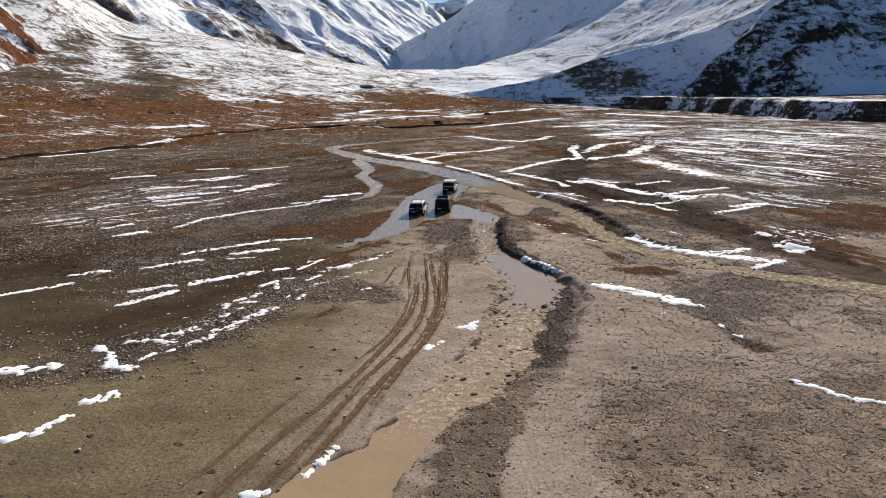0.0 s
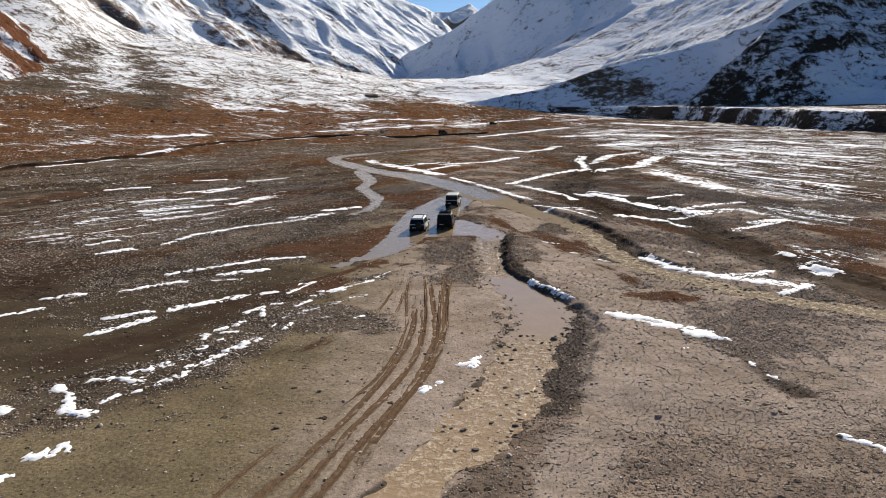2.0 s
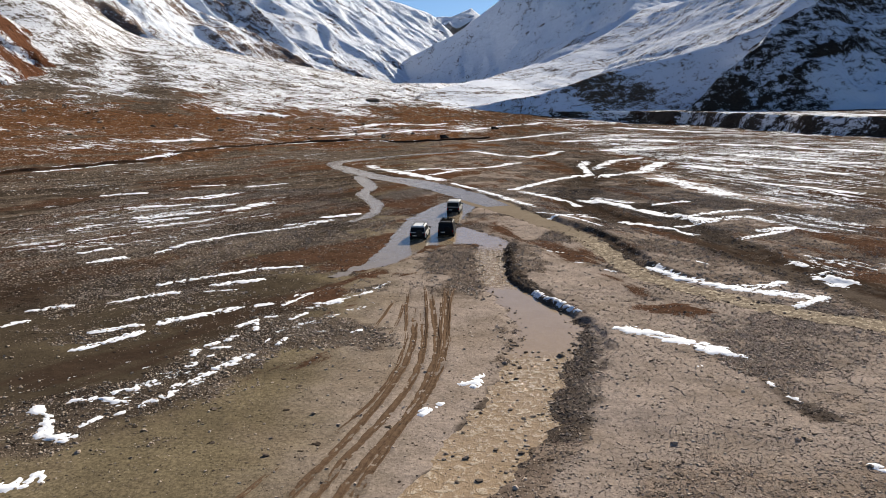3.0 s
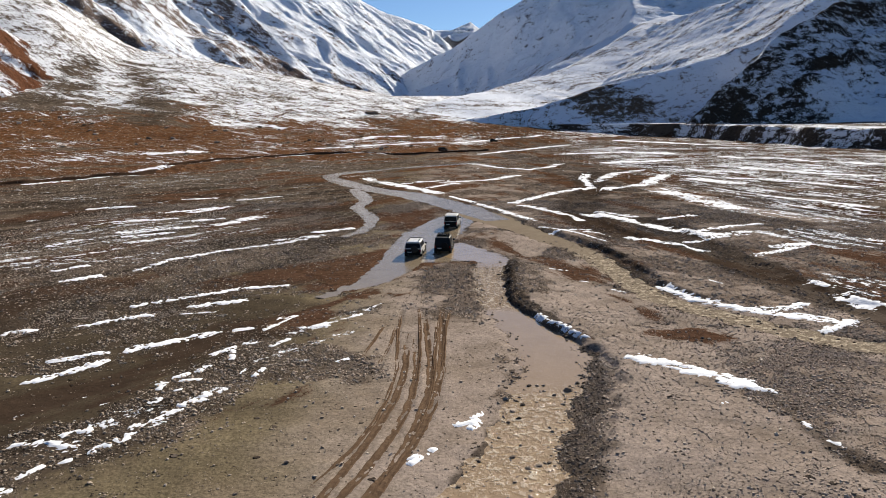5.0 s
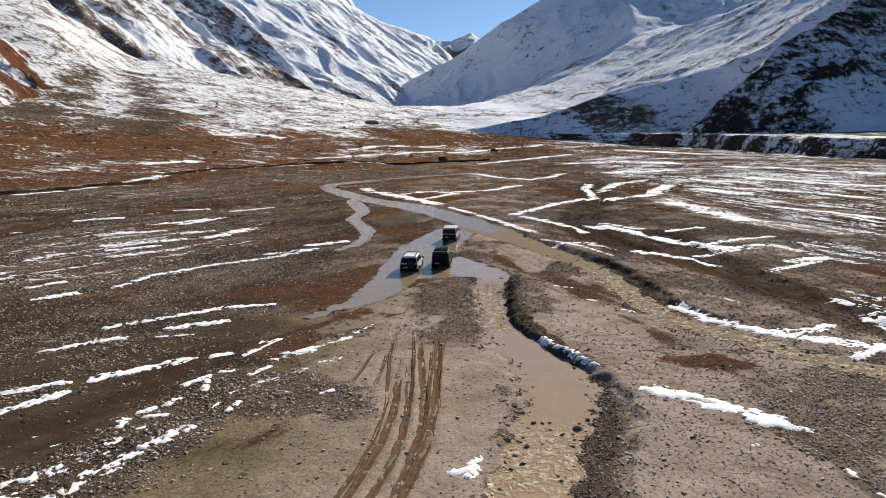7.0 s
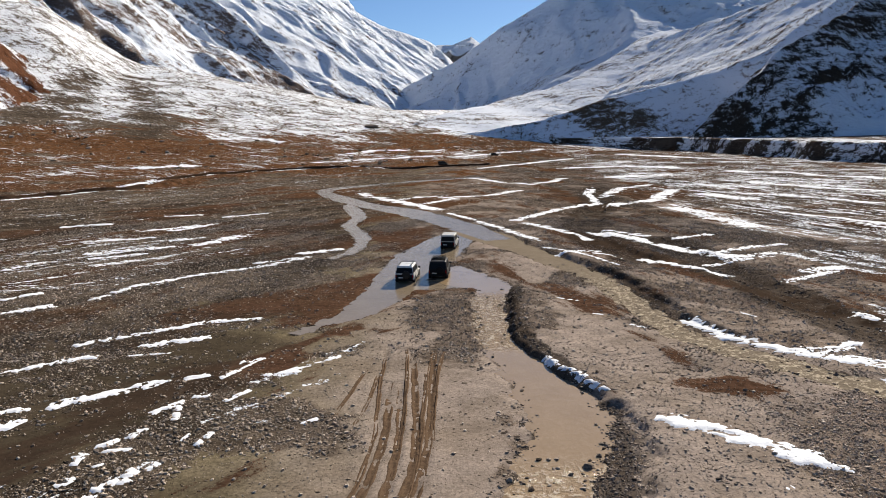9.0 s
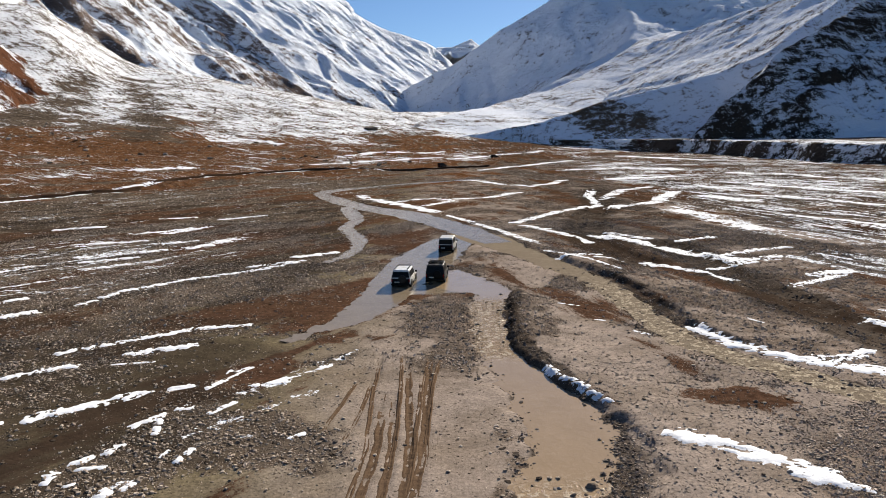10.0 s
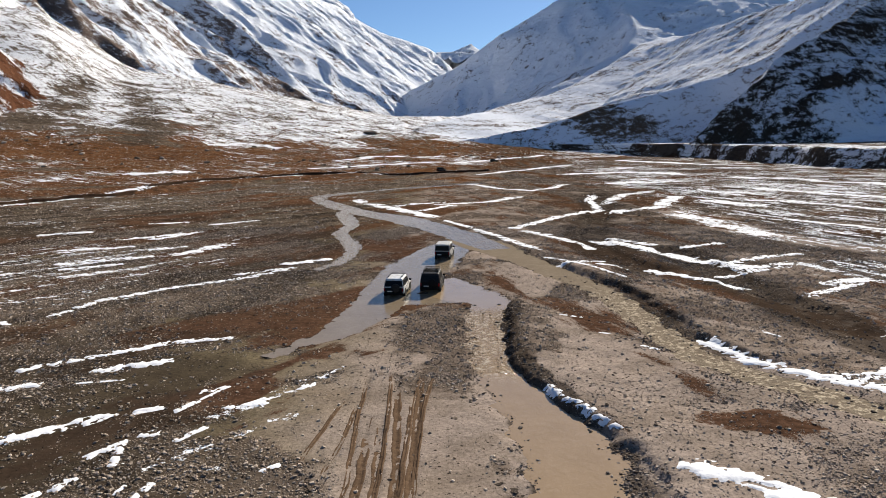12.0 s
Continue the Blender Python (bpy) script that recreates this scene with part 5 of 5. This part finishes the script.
        spare.matrix_local = pose(h * 0.22, y0 - 0.15, 0.58 * H, 0, 0, 90)
    if rack:
        base = H + 0.10
        for side in (-1, 1):
            part("rack_rail", block(side * tw * 0.80 - 0.022, side * tw * 0.80 + 0.022, rear_t + 0.25, front_t - 0.25, base - 0.02, base + 0.03, 0.01), BLACK_TRIM, car)
            if rack > 1:
                part("rack_rail", block(side * tw * 0.86 - 0.018, side * tw * 0.86 + 0.018, rear_t + 0.25, front_t - 0.25, base + 0.10, base + 0.14, 0.01), BLACK_TRIM, car)
            for k in range(4):
                y = rear_t + 0.30 + (front_t - rear_t - 0.6) * k / 3
                part("rack_foot", block(side * tw * 0.82 - 0.02, side * tw * 0.82 + 0.02, y - 0.02, y + 0.02, H - 0.05, base + (0.12 if rack > 1 else 0.0), 0.006), BLACK_TRIM, car)
        if rack > 1:
            for k in range(9):
                y = rear_t + 0.28 + (front_t - rear_t - 0.56) * k / 8
                part("rack_bar", block(-tw * 0.82, tw * 0.82, y - 0.018, y + 0.018, base, base + 0.035, 0.008), BLACK_TRIM, car)
            for y in (rear_t + 0.26, front_t - 0.26):
                part("rack_rail", block(-tw * 0.86, tw * 0.86, y - 0.018, y + 0.018, base + 0.10, base + 0.14, 0.01), BLACK_TRIM, car)
    if not boxy and not rack > 1:
        part("roof_spoiler", block(-tw * 0.85, tw * 0.85, front_t - 0.10, front_t + 0.06, H + 0.03, H + 0.07, 0.015), BLACK_TRIM, car, "dark bar across the front of the roof")
    return car


def park(car, x, y, heading, lift=0.0):
    """Stands a car on the ground, turned clockwise by heading degrees."""
    a = radians(heading)
    spots = [(x + sx * math.cos(a) + sy * math.sin(a), y - sx * math.sin(a) + sy * math.cos(a)) for sx in (-0.8, 0.8) for sy in (-1.4, 1.4)]
    z = sum(z_at(*s) for s in spots) / 4
    car.matrix_basis = pose(x, y, z + lift, 0, 0, -heading)


park(suv("dusty white off-road car with a black spare wheel, fording shallow water", PAINT_WHITE, 4.75, 1.86, 1.84, 0.0, 1, RUBBER), -2.25, 85.2, 6)
park(suv("black off-road car with a roof rack and rear spare wheel", PAINT_BLACK, 4.70, 1.88, 1.92, 0.35, 2, BLACK_TRIM), 0.95, 87.0, 5)
park(suv("boxy silver and black off-road car leading through the water", PAINT_GREY, 4.6, 1.82, 2.02, 1.0, 0, None, None), 2.2, 104.6, 8)
park(suv("dark off-road car parked far off on snowy turf", PAINT_DARK, 4.6, 1.85, 2.1, 1.0, 0, RUBBER), 1.6, 352, 50)
park(suv("dark car standing side-on beside a distant snowy track", PAINT_DARK, 4.8, 1.85, 1.65, 0.2, 0, None), 33, 430, 86)

# ---- stones ----
ICO = bmesh.new()
bmesh.ops.create_icosphere(ICO, subdivisions=1, radius=1)
ICO_V = np.array([v.co[:] for v in ICO.verts])
ICO_F = np.array([[v.index for v in f.verts] for f in ICO.faces])
ICO.free()
# A cobble: five sides that lean in to a flat top.
RING = np.arange(5) * 2 * np.pi / 5
COB_V = np.r_[np.c_[np.cos(RING), np.sin(RING), np.full(5, -0.4)], np.c_[0.72 * np.cos(RING + 0.2), 0.72 * np.sin(RING + 0.2), np.full(5, 0.75)]]
COB_F = np.array([f for k in range(5) for f in ((k, (k + 1) % 5, 5 + k), ((k + 1) % 5, 5 + (k + 1) % 5, 5 + k))] + [(5, 6, 7), (5, 7, 8), (5, 8, 9)])


# A far stone: four corners below, a short edge on top.
TENT_V = np.array([(-1, -0.8, -0.4), (1, -0.7, -0.4), (0.9, 0.8, -0.4), (-0.9, 0.75, -0.4), (-0.4, 0.1, 0.9), (0.45, -0.05, 0.8)])
TENT_F = np.array([(0, 1, 5), (0, 5, 4), (2, 3, 4), (2, 4, 5), (1, 2, 5), (3, 0, 4)])


def lumps(x, y, z, size, verts, faces, rng):
    """Angular stones of the given sizes, each at its place, as one set of corners and faces."""
    n, k = len(x), len(verts)
    a = rng.uniform(0, 2 * np.pi, n)
    sq = np.stack([rng.uniform(0.75, 1.35, n), rng.uniform(0.6, 1.0, n), rng.uniform(0.28, 0.6, n)], 1)
    v = verts[None] * sq[:, None] * (1 + rng.uniform(-0.28, 0.28, (n, k, 1))) * size[:, None, None]
    tilt = rng.uniform(-0.32, 0.32, n)
    v[..., 2], v[..., 0] = v[..., 2] * np.cos(tilt)[:, None] + v[..., 0] * np.sin(tilt)[:, None], v[..., 0] * np.cos(tilt)[:, None] - v[..., 2] * np.sin(tilt)[:, None]
    out = np.stack([v[..., 0] * np.cos(a)[:, None] - v[..., 1] * np.sin(a)[:, None] + x[:, None],
                    v[..., 0] * np.sin(a)[:, None] + v[..., 1] * np.cos(a)[:, None] + y[:, None],
                    v[..., 2] + (z + 0.22 * size)[:, None]], -1)
    return out.reshape(-1, 3), (faces[None] + (np.arange(n) * k)[:, None, None]).reshape(-1, 3)


def scatter(name, label, box, tries, small, large, verts, faces, seed):
    rng = np.random.default_rng(seed)
    x0, x1, y0, y1 = box
    y = y0 + (y1 - y0) * rng.random(tries)
    x = x0 + (x1 - x0) * rng.random(tries)
    m = (np.abs(x - 0.06 * y) < 0.70 * (y - 0) + 4)
    x, y = x[m], y[m]
    grav, brown, wet_dark, snow = cover(x, y, fan_u(x, y))
    wat = water_field(x, y)
    like = step(0.15, 0.85, grav + 0.5 * vnoise(x / 1.1, y / 1.1, 77)) + 0.06 + 0.10 * step(7, 11, x)
    like = np.maximum(like, 0.95 * band(x, y, [(0.5, 21), (1.8, 27), (4.0, 31)] + BANK_GRAVEL, 1.8))
    like = np.maximum(like, 0.9 * band(x, y, BANK_NORTH, 1.4))
    like = np.maximum(like, 0.55 * blob(x, y, 15, 27, 12, 10))
    like = like * (1 - 0.7 * blob(x, y, 17.0, 54.6, 3.8, 1.9))
    like = like * (1 - 0.8 * blob(x, y, 1.0, 52, 3.8, 9))
    like = like * step(12, 22, y + 3 * vnoise(x / 3, y / 3, 79))
    like = like * np.where(wat < -0.5, 0.06, 1) * (1 - 0.5 * step(0.35, 0.75, brown))
    m = rng.random(len(x)) < like
    x, y, wat, wet_dark = x[m], y[m], wat[m], wet_dark[m]
    size = small * (large / small) ** (rng.random(len(x)) ** 3.2) * np.clip(y / 46, 0.5, 1)
    co, fa = lumps(x, y, ground_z(x, y), size, verts, faces, rng)
    k, per = len(verts), len(faces)
    damp = (wat + 0.6 * vnoise(x / 0.9, y / 0.9, 78) < 0.9) | (wet_dark - 0.25 * rng.random(len(x)) > 0.62) & (x > 4)
    for some, mat, text in ((~damp, MAT_STONE, label), (damp, MAT_WET_STONE, "dark damp stones along the water and in wet hollows")):
        pick = np.flatnonzero(some)
        me = raw_mesh(name, co.reshape(-1, k, 3)[pick].reshape(-1, 3), (faces[None] + (np.arange(len(pick)) * k)[:, None, None]).reshape(-1, 3), False)
        me.materials.append(mat)
        tagged(new(name, me), text, "gravel", kind="stuff")


scatter("gravel", "grey and brown river gravel strewn over the near plain", (-30, 32, 13, 62), 150000, 0.028, 0.12, COB_V, COB_F, 5)
scatter("gravel", "fine pinkish grey gravel on the near flat", (5, 30, 19, 60), 120000, 0.026, 0.075, TENT_V, TENT_F, 7)
scatter("gravel", "grey and brown river cobbles strewn over the middle plain", (-60, 65, 60, 135), 195000, 0.04, 0.135, TENT_V, TENT_F, 6)
scatter("gravel", "dark cobbles strewn over the far plain", (-150, 160, 130, 420), 75000, 0.09, 0.28, TENT_V, TENT_F, 8)

def fan_boulders(tries, seed):
    rng = np.random.default_rng(seed)
    x, y = rng.uniform(-420, 160, tries), rng.uniform(260, 900, tries)
    u = fan_u(x, y)
    m = (u > 10) & (x > -0.75 * y) & (rng.random(tries) < 0.25 + 0.75 * step(0.0, 0.5, fbm(x / 40, y / 40, 3, 83)))
    x, y = x[m], y[m]
    size = 0.25 * 6.0 ** (rng.random(len(x)) ** 3)
    co, fa = lumps(x, y, land(x, y), size, ICO_V, ICO_F, rng)
    me = raw_mesh("fan_rocks", co, fa, False)
    me.materials.append(MAT_STONE)
    return tagged(new("fan_rocks", me), "dark rocks strewn over the snowy alluvial fan", "rocks", kind="stuff")


fan_boulders(14000, 9)

def stream_stones(seed, x0, x1, y0, y1, tries, quick_at):
    """Stones that stand out of the shallow rapids."""
    rng = np.random.default_rng(seed)
    x, y = rng.uniform(x0, x1, tries), rng.uniform(y0, y1, tries)
    wat = water_field(x, y)
    quick = quick_at(y)
    m = (wat < 0.1) & (rng.random(len(x)) < 0.16 * quick + 0.4 * step(-0.6, 0.0, wat))
    x, y = x[m], y[m]
    size = 0.05 * 3.6 ** (rng.random(len(x)) ** 2)
    co, fa = lumps(x, y, np.full(len(x), WATER_Z - 0.02), size, ICO_V, ICO_F, rng)
    me = raw_mesh("stream_stones", co, fa, False)
    me.materials.append(MAT_WET_STONE)
    return tagged(new("stream_stones", me), "dark wet stones breaking the surface of the rapids", "stones", kind="stuff")


stream_stones(12, 0, 10, 29, 80, 5200, lambda y: step(30, 33, y) * step(47.5, 45, y) + 0.6 * step(60, 65, y))
stream_stones(13, 12, 30, 52, 92, 7000, lambda y: 0.9 + 0 * y)

STONES = []
rs = np.random.default_rng(21)
for k in range(8):
    co, fa = lumps(np.zeros(1), np.zeros(1), np.zeros(1), np.ones(1), ICO_V, ICO_F, rs)
    me = raw_mesh("stone", co, fa, False)
    me.materials.append(MAT_STONE)
    STONES.append(me)


def boulder(label, x, y, size, squash=1.0):
    bm = bmesh.new()
    bmesh.ops.create_icosphere(bm, subdivisions=3, radius=1)
    for v in bm.verts:
        c = v.co.copy()
        s = 1 + 0.30 * noise.noise(c * 1.1 + Vector((x, y, 0))) + 0.12 * noise.noise(c * 3 + Vector((y, x, 0)))
        v.co = Vector((c.x * 1.15, c.y * 0.9, max(c.z, -0.6) * 0.8 * squash)) * s * size
    me = bpy.data.meshes.new("boulder")
    bm.to_mesh(me)
    bm.free()
    me.materials.append(MAT_STONE)
    ob = tagged(new("boulder", me), label, "boulder", "boulders")
    ob.location = (x, y, z_at(x, y) + 0.3 * size * squash)
    return ob


boulder("dark wet boulder standing in the muddy stream", 7.5, 45.4, 0.24)
boulder("small dark boulder in the stream shallows", 6.9, 43.6, 0.13)
boulder("dark rock lying on sand beside the stream", 10.6, 34.2, 0.14)
boulder("big dark boulder at the foot of the terrace bank", 204, 715, 4.6)
boulder("low dark rock outcrop on the snowy fan", -62, 640, 5.2, 0.5)

# ---- tyre tracks ----
def make_rut_soil():
    n = Nodes("churned_damp_soil")
    a, b = n.noise(5.0, 5, 0.65), n.noise(22.0, 3)
    n.bump(n.math("ADD", a, n.math("MULTIPLY", b, 0.5)), 0.8, 0.05)
    return n.put(n.mix(a, (0.056, 0.033, 0.020), (0.165, 0.110, 0.071)), rough=0.9, spec=0.0)


MAT_RUT = make_rut_soil()


def tyre_track(line, width, seed):
    """A churned groove along a line, its edges dying away into the ground."""
    p = smooth_line(line, 0.10)
    d = np.gradient(p, axis=0)
    d /= np.maximum(np.linalg.norm(d, axis=1), 1e-6)[:, None]
    t = np.linspace(-1, 1, 9)
    run = np.arange(len(p))[:, None] * 0.10
    wob = 0.06 * vnoise(run / 1.7, run * 0, seed)
    X, Y = p[:, :1] - d[:, 1:] * (t * width / 2 + wob), p[:, 1:] + d[:, :1] * (t * width / 2 + wob)
    h = 0.022 * np.cos(t * 4.4) * -1 + 0.012 + 0.022 * fbm(X / 0.5, Y / 0.5, 3, seed) - 0.075 * np.abs(t) ** 3
    h = h + 0.034 * fbm(run / 3.5 + 0.6 * t, 0 * run + 9 + 0 * t, 3, seed + 3) + 0.020
    h = h - 0.05 * step(5, 0, run) - 0.05 * step(5, 0, run[::-1])
    me, _ = grid_mesh("tyre_track", X, Y, ground_z(X, Y) + h)
    me.materials.append(MAT_RUT)
    return tagged(new("tyre_track", me), "churned damp brown tyre track pressed into sand", "tyre track", "tyre tracks across the sand", "structure")


for k, line in enumerate(RUTS):
    tyre_track(line, 0.47 if k < 4 else 0.30, 400 + 11 * k)
tyre_track([(-1.2, 62.5), (-0.9, 56), (-0.8, 47.8), (-1.4, 42)], 0.3, 520)
tyre_track([(0.3, 60), (0.2, 52), (0.1, 46.5), (-0.6, 40)], 0.32, 531)
tyre_track([(-3.2, 60), (-3.9, 54), (-4.6, 49)], 0.28, 542)
tyre_track([(1.6, 63), (1.0, 58), (0.75, 52), (0.7, 47)], 0.3, 553)
tyre_track([(-6.3, 33.5), (-8.0, 29), (-9.2, 25), (-10.6, 21)], 0.34, 564)

# Single stones that stand out on the near plain.
count = 0
while count < 290:
    x, y = rs.uniform(-18, 21), rs.uniform(22, 62)
    xa, ya = np.array([x]), np.array([y])
    w = float(water_field(xa, ya)[0])
    if w < -0.9 or (w > 1.5 and rs.random() > 0.35):
        continue
    ob = new("stone", STONES[count % 8])
    s = 0.035 * 4.2 ** (rs.random() ** 2.2)
    ob.matrix_basis = Matrix.Translation((x, y, z_at(x, y) + 0.1 * s)) @ Matrix.Rotation(rs.uniform(0, 6.3), 4, "Z") @ Matrix.Scale(s, 4)
    ob.parent = ground
    count += 1
